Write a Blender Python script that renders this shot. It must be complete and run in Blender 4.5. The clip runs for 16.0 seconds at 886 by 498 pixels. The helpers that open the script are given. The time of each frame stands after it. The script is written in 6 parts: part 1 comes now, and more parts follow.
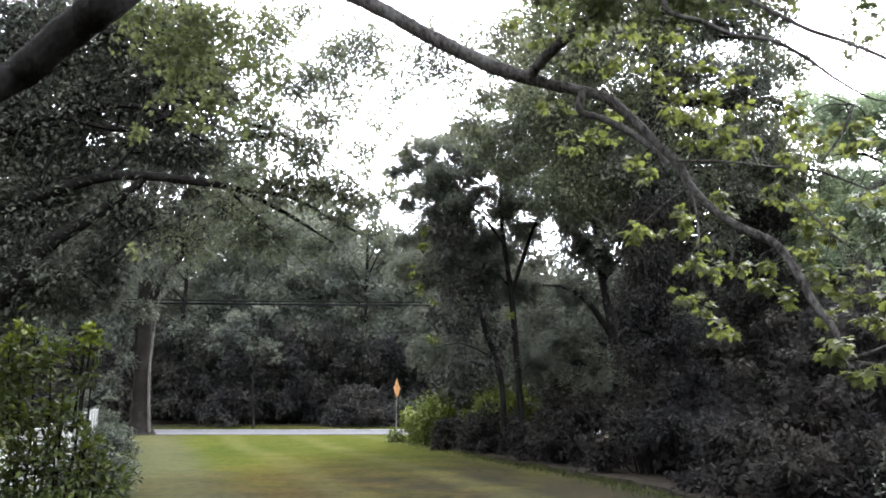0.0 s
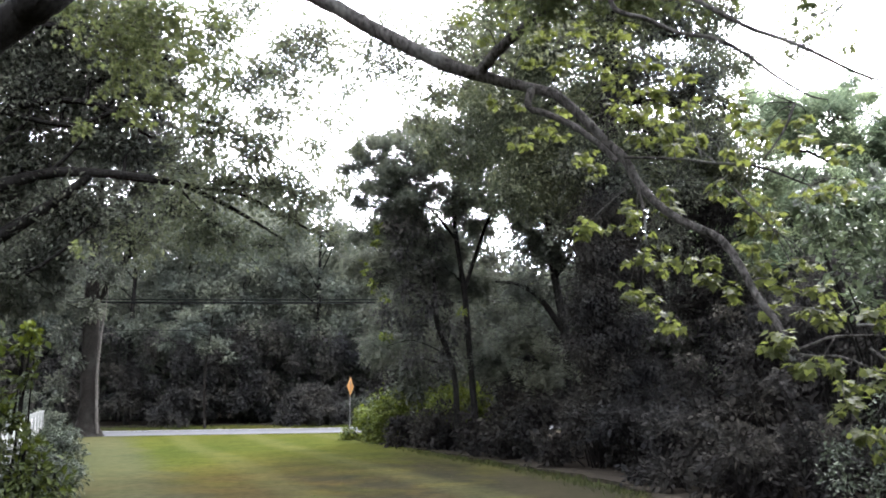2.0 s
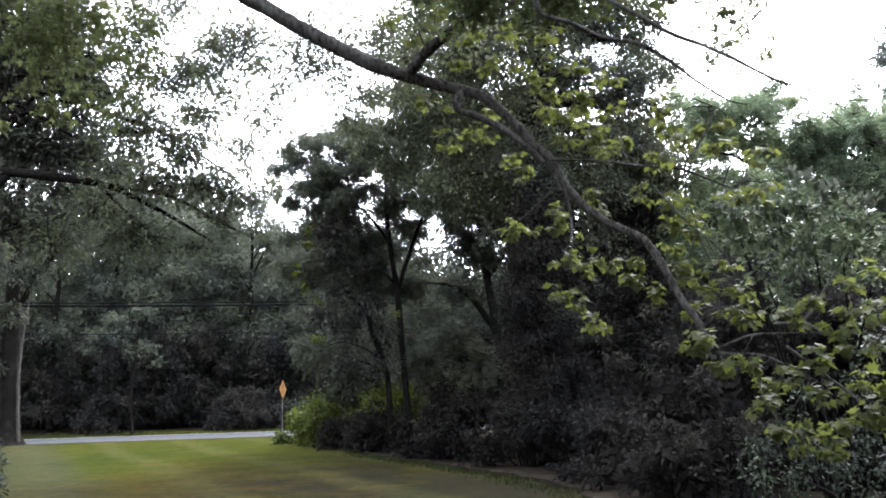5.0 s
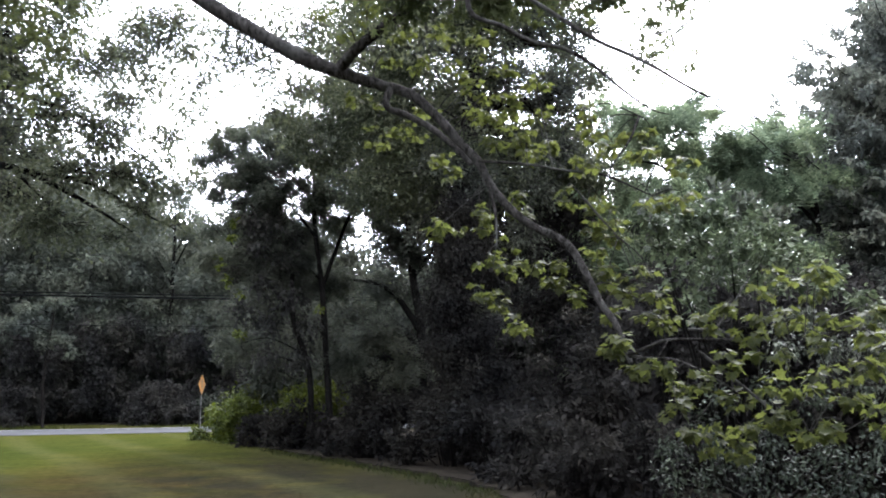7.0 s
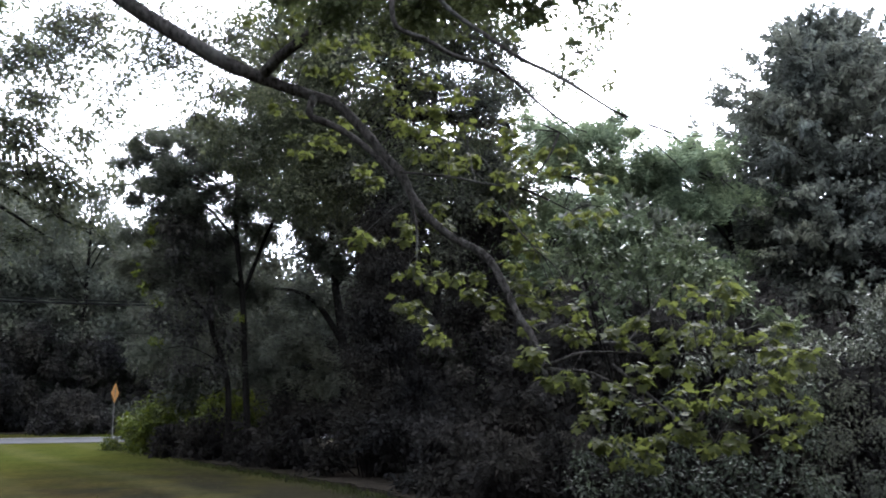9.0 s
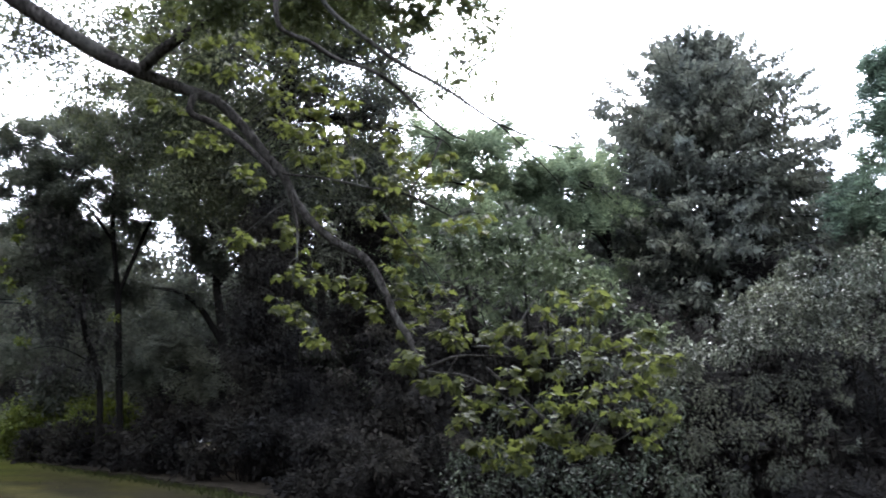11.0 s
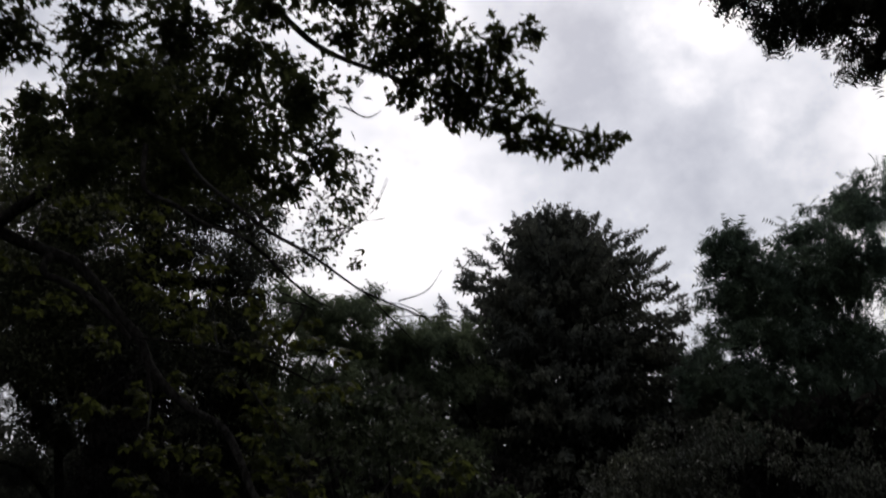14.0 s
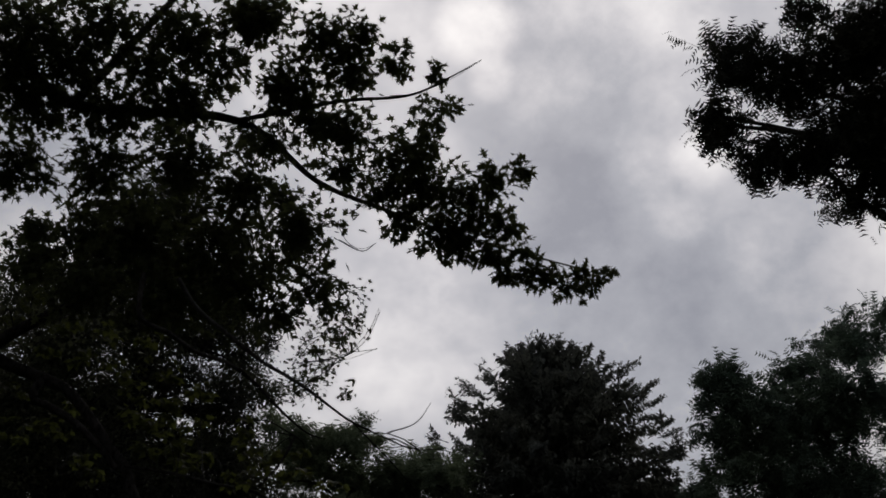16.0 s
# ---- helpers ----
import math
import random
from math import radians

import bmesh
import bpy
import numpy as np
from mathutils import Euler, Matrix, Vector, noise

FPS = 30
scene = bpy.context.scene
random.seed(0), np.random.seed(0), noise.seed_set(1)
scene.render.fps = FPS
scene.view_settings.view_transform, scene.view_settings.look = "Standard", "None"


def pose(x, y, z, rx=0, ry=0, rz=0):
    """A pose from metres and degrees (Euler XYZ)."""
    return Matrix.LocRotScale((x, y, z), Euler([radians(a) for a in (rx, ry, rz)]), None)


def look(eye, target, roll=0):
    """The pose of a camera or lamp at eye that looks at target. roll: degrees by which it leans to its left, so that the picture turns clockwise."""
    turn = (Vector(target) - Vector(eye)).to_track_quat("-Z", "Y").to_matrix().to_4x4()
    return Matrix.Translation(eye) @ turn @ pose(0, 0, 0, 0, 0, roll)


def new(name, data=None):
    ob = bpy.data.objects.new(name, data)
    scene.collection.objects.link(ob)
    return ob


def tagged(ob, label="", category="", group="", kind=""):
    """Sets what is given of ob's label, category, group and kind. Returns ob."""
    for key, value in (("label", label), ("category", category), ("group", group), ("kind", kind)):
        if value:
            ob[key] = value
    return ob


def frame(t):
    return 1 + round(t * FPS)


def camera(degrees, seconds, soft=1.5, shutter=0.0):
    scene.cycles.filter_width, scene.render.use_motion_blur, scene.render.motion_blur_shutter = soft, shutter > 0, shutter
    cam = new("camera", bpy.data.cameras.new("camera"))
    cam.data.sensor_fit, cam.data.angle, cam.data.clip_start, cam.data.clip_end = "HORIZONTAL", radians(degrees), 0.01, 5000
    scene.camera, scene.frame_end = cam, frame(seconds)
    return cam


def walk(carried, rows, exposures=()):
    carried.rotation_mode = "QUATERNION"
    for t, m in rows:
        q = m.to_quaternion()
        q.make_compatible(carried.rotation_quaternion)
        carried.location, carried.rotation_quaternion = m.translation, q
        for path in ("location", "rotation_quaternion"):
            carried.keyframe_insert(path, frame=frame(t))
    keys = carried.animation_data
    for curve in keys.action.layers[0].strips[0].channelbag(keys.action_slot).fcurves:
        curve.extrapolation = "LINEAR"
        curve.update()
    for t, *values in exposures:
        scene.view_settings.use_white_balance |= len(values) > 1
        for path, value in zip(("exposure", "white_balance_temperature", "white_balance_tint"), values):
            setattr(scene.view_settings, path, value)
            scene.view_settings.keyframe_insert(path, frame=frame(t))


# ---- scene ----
cam = camera(53.1, 16.0, soft=1.8, shutter=0.5)
PATH = [
    (0, (0.459, 0.417, 1.682), (0.42, 2.39, 2.01), -0.1),
    (0.5, (0.469, 0.421, 1.682), (0.452, 2.395, 2.005), -0.3),
    (1, (0.476, 0.43, 1.682), (0.487, 2.404, 2.0), -0.8),
    (1.5, (0.485, 0.428, 1.677), (0.522, 2.402, 1.996), -1.2),
    (2, (0.487, 0.424, 1.676), (0.552, 2.397, 1.997), -0.8),
    (2.5, (0.497, 0.429, 1.679), (0.597, 2.402, 1.991), -0.9),
    (3, (0.501, 0.424, 1.677), (0.628, 2.394, 2.0), -1.0),
    (3.5, (0.506, 0.419, 1.676), (0.674, 2.383, 2.015), -1.3),
    (4, (0.519, 0.429, 1.682), (0.703, 2.394, 2.003), -1.5),
    (6.5, (0.543, 0.431, 1.675), (0.864, 2.378, 1.997), -1.0),
    (7, (0.552, 0.434, 1.678), (0.926, 2.374, 1.993), -0.6),
    (7.5, (0.552, 0.423, 1.677), (0.954, 2.355, 2.003), -0.5),
    (8, (0.554, 0.424, 1.68), (0.991, 2.347, 2.013), -0.3),
    (10.5, (0.609, 0.339, 1.674), (1.323, 2.176, 2.013), -0.3),
    (11, (0.607, 0.325, 1.675), (1.383, 2.136, 2.017), -0.2),
    (11.5, (0.611, 0.322, 1.676), (1.475, 2.094, 2.013), -0.3),
    (12, (0.616, 0.323, 1.679), (1.561, 2.054, 2.013), -0.1),
    (12.5, (0.642, 0.36, 1.689), (1.68, 2.036, 2.025), -0.3),
    (13, (0.643, 0.362, 1.687), (1.687, 2.007, 2.14), -0.8),
    (13.5, (0.647, 0.362, 1.685), (1.668, 1.979, 2.269), -1.7),
    (14, (0.62, 0.294, 1.659), (1.616, 1.879, 2.363), -1.5),
    (14.5, (0.602, 0.26, 1.654), (1.566, 1.804, 2.482), -0.8),
    (15, (0.583, 0.211, 1.637), (1.551, 1.701, 2.555), -1.2),
    (15.5, (0.579, 0.2, 1.641), (1.529, 1.679, 2.597), -1.0),
    (16, (0.577, 0.191, 1.639), (1.525, 1.663, 2.604), -0.9),
]
walk(cam, [(t, look(eye, target, roll)) for t, eye, target, roll in PATH],
     exposures=[(0, 4.36, 6200, 11), (2.7, 4.4, 6150, 11), (4, 3.93, 6100, 11), (6.5, 3.77, 6000, 11), (7.5, 3.53, 5950, 11), (8, 3.21, 5900, 11), (10.5, 3.46, 5900, 11), (12.3, 3.56, 5900, 11), (12.7, 3.08, 6000, 10),
                (13.0, 2.25, 6200, 10), (13.3, 1.1, 6300, 10), (13.6, 0.3, 6400, 11), (14.0, -0.35, 6500, 13), (14.5, -0.45, 6500, 13), (15.0, -0.8, 6500, 13), (15.5, -0.92, 6500, 13), (16.0, -1.15, 6500, 13)])

# ---- daylight: an overcast sky with a veiled sun behind the trees ----
SUN_UP, SUN_AZ = 42.5, 36.0      # degrees; azimuth clockwise from +y
world = bpy.data.worlds.new("overcast_sky")
scene.world = world
world.use_nodes = True
wn, wl = world.node_tree.nodes, world.node_tree.links
wn.clear()


def node(tree, kind, **values):
    n = tree.nodes.new(kind)
    for key, value in values.items():
        if key in n.inputs:
            n.inputs[key].default_value = value
    return n


wt = world.node_tree
sky = wn.new("ShaderNodeTexSky")
sky.sky_type, sky.sun_disc = "NISHITA", False
sky.sun_elevation, sky.sun_rotation = radians(SUN_UP), radians(SUN_AZ)
bg_sky = node(wt, "ShaderNodeBackground", Strength=0.1)
wl.new(sky.outputs[0], bg_sky.inputs["Color"])
coord = wn.new("ShaderNodeTexCoord")
stretch = node(wt, "ShaderNodeMapping", Scale=(1.0, 1.0, 1.15), Location=(0.35, 0.1, 0.2))
wl.new(coord.outputs["Generated"], stretch.inputs["Vector"])
puffs = node(wt, "ShaderNodeTexNoise", Scale=4.6, Detail=9.0, Roughness=0.6, Distortion=0.0)
wl.new(stretch.outputs[0], puffs.inputs["Vector"])
def heading(azimuth, up):
    a, e = radians(azimuth), radians(up)
    return Vector((math.sin(a) * math.cos(e), math.cos(a) * math.cos(e), math.sin(e)))


def billow(value, azimuth, up, width, amount):
    """Adds a soft cloud of the given half width, in degrees, to the cloud value."""
    near = wn.new("ShaderNodeVectorMath")
    near.operation = "DOT_PRODUCT"
    near.inputs[1].default_value = heading(azimuth, up)
    wl.new(coord.outputs["Generated"], near.inputs[0])
    soft = node(wt, "ShaderNodeMapRange")
    soft.interpolation_type = "SMOOTHSTEP"
    for k, v in ((1, math.cos(radians(width))), (2, 1.0), (3, 0.0), (4, amount)):
        soft.inputs[k].default_value = v
    wl.new(near.outputs["Value"], soft.inputs[0])
    total = wn.new("ShaderNodeMath")
    wl.new(value, total.inputs[0])
    wl.new(soft.outputs[0], total.inputs[1])
    return total.outputs[0]


clouds = puffs.outputs[0]
for azimuth, up, width, amount in ((42.5, 37.0, 8.0, -0.13), (45.0, 30.0, 9.0, -0.13), (54.5, 24.5, 9.0, -0.13), (36.0, 43.0, 3.2, 0.22), (37.0, 39.6, 1.8, 0.14), (39.6, 31.6, 3.0, 0.09), (52.2, 32.8, 2.4, 0.13), (50.2, 29.4, 2.2, 0.09), (49.5, 37.0, 2.0, 0.07), (51.0, 32.0, 6.0, 0.08), (27.0, 24.0, 12.0, 0.02), (80.0, 40.0, 14.0, -0.1), (-20.0, 45.0, 18.0, -0.08), (10.0, 62.0, 16.0, -0.1), (130.0, 35.0, 20.0, -0.08), (210.0, 50.0, 22.0, -0.08)):
    clouds = billow(clouds, azimuth, up, width, amount)
cloud_ramp = wn.new("ShaderNodeValToRGB")
for i, (p, c) in enumerate([(0.22, (0.48, 0.5, 0.56)), (0.4, (0.68, 0.7, 0.75)), (0.51, (0.92, 0.92, 0.95)), (0.6, (1.16, 1.145, 1.15)), (0.76, (1.6, 1.57, 1.52))]):
    stop = cloud_ramp.color_ramp.elements[i] if i < 2 else cloud_ramp.color_ramp.elements.new(p)
    stop.position, stop.color = p, (*c, 1)
wl.new(clouds, cloud_ramp.inputs[0])
# brighter cloud towards the veiled sun
sun_dir = Vector((math.sin(radians(SUN_AZ)) * math.cos(radians(SUN_UP)), math.cos(radians(SUN_AZ)) * math.cos(radians(SUN_UP)), math.sin(radians(SUN_UP))))
dot = wn.new("ShaderNodeVectorMath")
dot.operation = "DOT_PRODUCT"
dot.inputs[1].default_value = sun_dir
wl.new(coord.outputs["Generated"], dot.inputs[0])
halo = node(wt, "ShaderNodeMapRange")
for i, v in ((1, 0.72), (2, 1.0), (3, 0.92), (4, 1.45)):
    halo.inputs[i].default_value = v
halo.interpolation_type = "SMOOTHSTEP"
wl.new(dot.outputs["Value"], halo.inputs[0])
bg_cloud = node(wt, "ShaderNodeBackground")
wl.new(cloud_ramp.outputs[0], bg_cloud.inputs["Color"])
wl.new(halo.outputs[0], bg_cloud.inputs["Strength"])
cover = node(wt, "ShaderNodeMixShader", Fac=0.9)
wl.new(bg_sky.outputs[0], cover.inputs[1])
wl.new(bg_cloud.outputs[0], cover.inputs[2])
wl.new(cover.outputs[0], wn.new("ShaderNodeOutputWorld").inputs[0])

sun = new("sun", bpy.data.lights.new("sun", "SUN"))
sun.data.energy, sun.data.angle, sun.data.color = 1.0, radians(16), (1.0, 0.96, 0.9)
sun.matrix_world = look(sun_dir * 60, (0, 0, 0))


# ---- materials ----
def surface(name, rough=0.6, spec=0.3):
    m = bpy.data.materials.new(name)
    m.use_nodes = True
    b = m.node_tree.nodes["Principled BSDF"]
    b.inputs["Roughness"].default_value, b.inputs["Specular IOR Level"].default_value = rough, spec
    return m, m.node_tree, b


def ramp(tree, source, stops):
    r = tree.nodes.new("ShaderNodeValToRGB")
    e = r.color_ramp.elements
    while len(e) < len(stops):
        e.new(0.5)
    for k, (p, c) in zip(e, stops):
        k.position, k.color = p, (*c, 1)
    tree.links.new(source, r.inputs[0])
    return r.outputs[0]


def blend(tree, fac, a, b, mode="MIX"):
    m = tree.nodes.new("ShaderNodeMix")
    m.data_type, m.blend_type = "RGBA", mode
    for i, v in ((0, fac), (6, a), (7, b)):
        if isinstance(v, bpy.types.NodeSocket):
            tree.links.new(v, m.inputs[i])
        else:
            m.inputs[i].default_value = v if i == 0 else (*v, 1)
    return m.outputs[2]


def grain(tree, scale, detail=4.0, coordinate="Object", squash=(1, 1, 1), rough=0.55):
    c = tree.nodes.new("ShaderNodeTexCoord")
    m = node(tree, "ShaderNodeMapping", Scale=squash)
    n = node(tree, "ShaderNodeTexNoise", Scale=scale, Detail=detail, Roughness=rough)
    tree.links.new(c.outputs[coordinate], m.inputs[0])
    tree.links.new(m.outputs[0], n.inputs["Vector"])
    return n.outputs[0]


def relief(tree, bsdf, height, strength, distance):
    b = node(tree, "ShaderNodeBump", Strength=strength, Distance=distance)
    tree.links.new(height, b.inputs["Height"])
    tree.links.new(b.outputs[0], bsdf.inputs["Normal"])


def leaf_material(name, dark, mid, light, through_colour, thin=0.35, rough=0.55, spec=0.22, own=False):
    """A leaf's two sides: each leaf takes a tone of its own, the crown varies at a larger scale, and light comes through."""
    m, t, b = surface(name, rough, spec)
    g = t.nodes.new("ShaderNodeNewGeometry")
    chance = g.outputs["Random Per Island"]
    if own:                                           # leaves that are objects of their own
        add = t.nodes.new("ShaderNodeMath")
        add.operation = "ADD"
        t.links.new(chance, add.inputs[0])
        t.links.new(t.nodes.new("ShaderNodeObjectInfo").outputs["Random"], add.inputs[1])
        wrap = t.nodes.new("ShaderNodeMath")
        wrap.operation = "FRACT"
        t.links.new(add.outputs[0], wrap.inputs[0])
        chance = wrap.outputs[0]
    tone = ramp(t, chance, [(0.0, dark), (0.55, mid), (1.0, light)])
    big = ramp(t, grain(t, 0.45, 2.0), [(0.3, (0.7, 0.74, 0.8)), (0.7, (1.18, 1.12, 0.95))])
    big = blend(t, 1.0, big, ramp(t, grain(t, 1.9, 2.0), [(0.32, (0.68, 0.69, 0.72)), (0.68, (1.3, 1.3, 1.24))]), "MULTIPLY")
    fine = ramp(t, grain(t, 40.0, 3.0), [(0.3, (0.82, 0.82, 0.82)), (0.7, (1.08, 1.08, 1.08))])
    colour = blend(t, 1.0, blend(t, 1.0, tone, big, "MULTIPLY"), fine, "MULTIPLY")
    t.links.new(colour, b.inputs["Base Color"])
    tr = t.nodes.new("ShaderNodeBsdfTranslucent")
    t.links.new(blend(t, 0.5, colour, through_colour), tr.inputs["Color"])
    mix = node(t, "ShaderNodeMixShader", Fac=thin)
    t.links.new(b.outputs[0], mix.inputs[1])
    t.links.new(tr.outputs[0], mix.inputs[2])
    t.links.new(mix.outputs[0], t.nodes["Material Output"].inputs[0])
    return m


def bark_material(name, dark, light, lichen=None):
    m, t, b = surface(name, 0.95, 0.02)
    ridges = grain(t, 28.0, 8.0, squash=(1, 1, 0.35), rough=0.7)
    c = ramp(t, ridges, [(0.38, dark), (0.62, light)])
    c = blend(t, 1.0, c, ramp(t, grain(t, 1.3, 3.0), [(0.3, (0.6, 0.58, 0.56)), (0.7, (1.25, 1.25, 1.25))]), "MULTIPLY")
    if lichen:
        c = blend(t, ramp(t, grain(t, 2.2, 4.0), [(0.52, (0, 0, 0)), (0.66, (0.8, 0.8, 0.8))]), c, lichen)
    t.links.new(c, b.inputs["Base Color"])
    relief(t, b, ridges, 1.0, 0.035)
    return m


# maple leaf in copies coloured by how lit they look: canopy, branch, tips
MAPLE_LEAF = leaf_material("maple_leaf", (0.0187, 0.0221, 0.0119), (0.0323, 0.0374, 0.0187), (0.051, 0.05865, 0.02805), (0.075, 0.088, 0.03), 0.42, 0.7, 0.06)
NEAR_LEAF = leaf_material("sunlit_maple_leaf", (0.01642, 0.01942, 0.00775), (0.0275, 0.03221, 0.01179), (0.04436, 0.05075, 0.01752), (0.09576, 0.1095, 0.02561), 0.52, 0.65, 0.09, own=True)
OLIVE_LEAF = leaf_material("olive_maple_leaf", (0.02457, 0.0279, 0.01901), (0.04158, 0.0459, 0.0288), (0.06426, 0.0693, 0.04147), (0.07088, 0.0792, 0.04147), 0.45, 0.6, 0.12)
OAK_LEAF = leaf_material("oak_leaf", (0.02449, 0.02609, 0.02327), (0.03837, 0.04106, 0.03511), (0.05715, 0.06244, 0.05062), (0.04245, 0.04534, 0.03429), 0.4, 0.75, 0.05)
DARK_LEAF = leaf_material("dark_leaf", (0.02009, 0.02254, 0.02081), (0.03301, 0.0362, 0.03157), (0.05454, 0.05875, 0.0488), (0.06458, 0.06831, 0.04306), 0.18, 0.8, 0.04)
CROWN_LEAF = leaf_material("crown_leaf", (0.0451, 0.05305, 0.04467), (0.07302, 0.08365, 0.067), (0.1203, 0.1347, 0.09827), (0.09664, 0.1123, 0.067), 0.38, 0.7, 0.08)
WOODS_LEAF = leaf_material("woods_leaf", (0.03833, 0.04218, 0.03762), (0.05851, 0.06485, 0.05593), (0.08672, 0.09567, 0.08036), (0.07465, 0.08235, 0.05899), 0.42, 0.75, 0.06)
SUMAC_LEAF = leaf_material("sumac_leaf", (0.03018, 0.0326, 0.02907), (0.04742, 0.0517, 0.04413), (0.07327, 0.08093, 0.06458), (0.05604, 0.06294, 0.04306), 0.42, 0.75, 0.06)
FRESH_LEAF = leaf_material("fresh_leaf", (0.0575, 0.07705, 0.05175), (0.1058, 0.1334, 0.0874), (0.1725, 0.207, 0.1403), (0.1495, 0.1898, 0.1035), 0.38, 0.7, 0.06)
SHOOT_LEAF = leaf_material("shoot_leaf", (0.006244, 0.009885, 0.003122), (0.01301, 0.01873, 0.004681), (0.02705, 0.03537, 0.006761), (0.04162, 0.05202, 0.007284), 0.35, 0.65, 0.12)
LIME_LEAF = leaf_material("lime_leaf", (0.02076, 0.02883, 0.003804), (0.03735, 0.04872, 0.006085), (0.06226, 0.07459, 0.009893), (0.07782, 0.09248, 0.007608), 0.35, 0.6, 0.12)
TEAL_LEAF = leaf_material("locust_leaf", (0.03157, 0.04524, 0.0367), (0.05741, 0.08112, 0.06421), (0.1005, 0.1404, 0.1116), (0.08611, 0.1248, 0.08408), 0.3, 0.65, 0.1)
VINE_LEAF = leaf_material("vine_leaf", (0.01827, 0.0198, 0.01675), (0.04264, 0.04721, 0.03959), (0.1167, 0.1279, 0.1087), (0.06091, 0.06903, 0.04568), 0.22, 0.55, 0.15)
GLOSSY_LEAF = leaf_material("glossy_leaf", (0.02, 0.026, 0.017), (0.038, 0.048, 0.03), (0.085, 0.102, 0.068), (0.06, 0.078, 0.04), 0.3, 0.6, 0.07)
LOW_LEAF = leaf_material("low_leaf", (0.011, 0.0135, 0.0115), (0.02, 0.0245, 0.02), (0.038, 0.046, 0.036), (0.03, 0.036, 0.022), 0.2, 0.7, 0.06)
# leaf colours darkened as if in shade: a half tone and a deep one
HALF_SHADE_LEAF = leaf_material("half_shade_leaf", (0.0175, 0.0168, 0.0172), (0.0235, 0.0224, 0.0227), (0.034, 0.033, 0.032), (0.0255, 0.0245, 0.023), 0.35, 0.85, 0.01)
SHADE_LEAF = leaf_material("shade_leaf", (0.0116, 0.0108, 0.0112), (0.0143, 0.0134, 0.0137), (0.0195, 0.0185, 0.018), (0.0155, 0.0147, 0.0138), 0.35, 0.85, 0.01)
NEEDLES = leaf_material("spruce_needles", (0.0443, 0.04717, 0.04302), (0.07411, 0.07995, 0.07198), (0.1175, 0.1284, 0.1158), (0.08518, 0.09252, 0.07836), 0.42, 0.75, 0.04)
BARK = bark_material("bark", (0.008, 0.0072, 0.0068), (0.042, 0.0395, 0.0375), (0.058, 0.058, 0.054))
DARK_BARK = bark_material("dark_bark", (0.0035, 0.0032, 0.003), (0.0095, 0.009, 0.0085))
GREY_BARK = bark_material("grey_bark", (0.02, 0.019, 0.018), (0.05, 0.048, 0.046))
ROADSIDE_BARK = bark_material("roadside_bark", (0.00279, 0.002418, 0.002185), (0.01116, 0.009765, 0.008835), (0.01256, 0.01209, 0.01069))
DEAD_WOOD = bark_material("dead_wood", (0.025, 0.023, 0.021), (0.062, 0.058, 0.053))


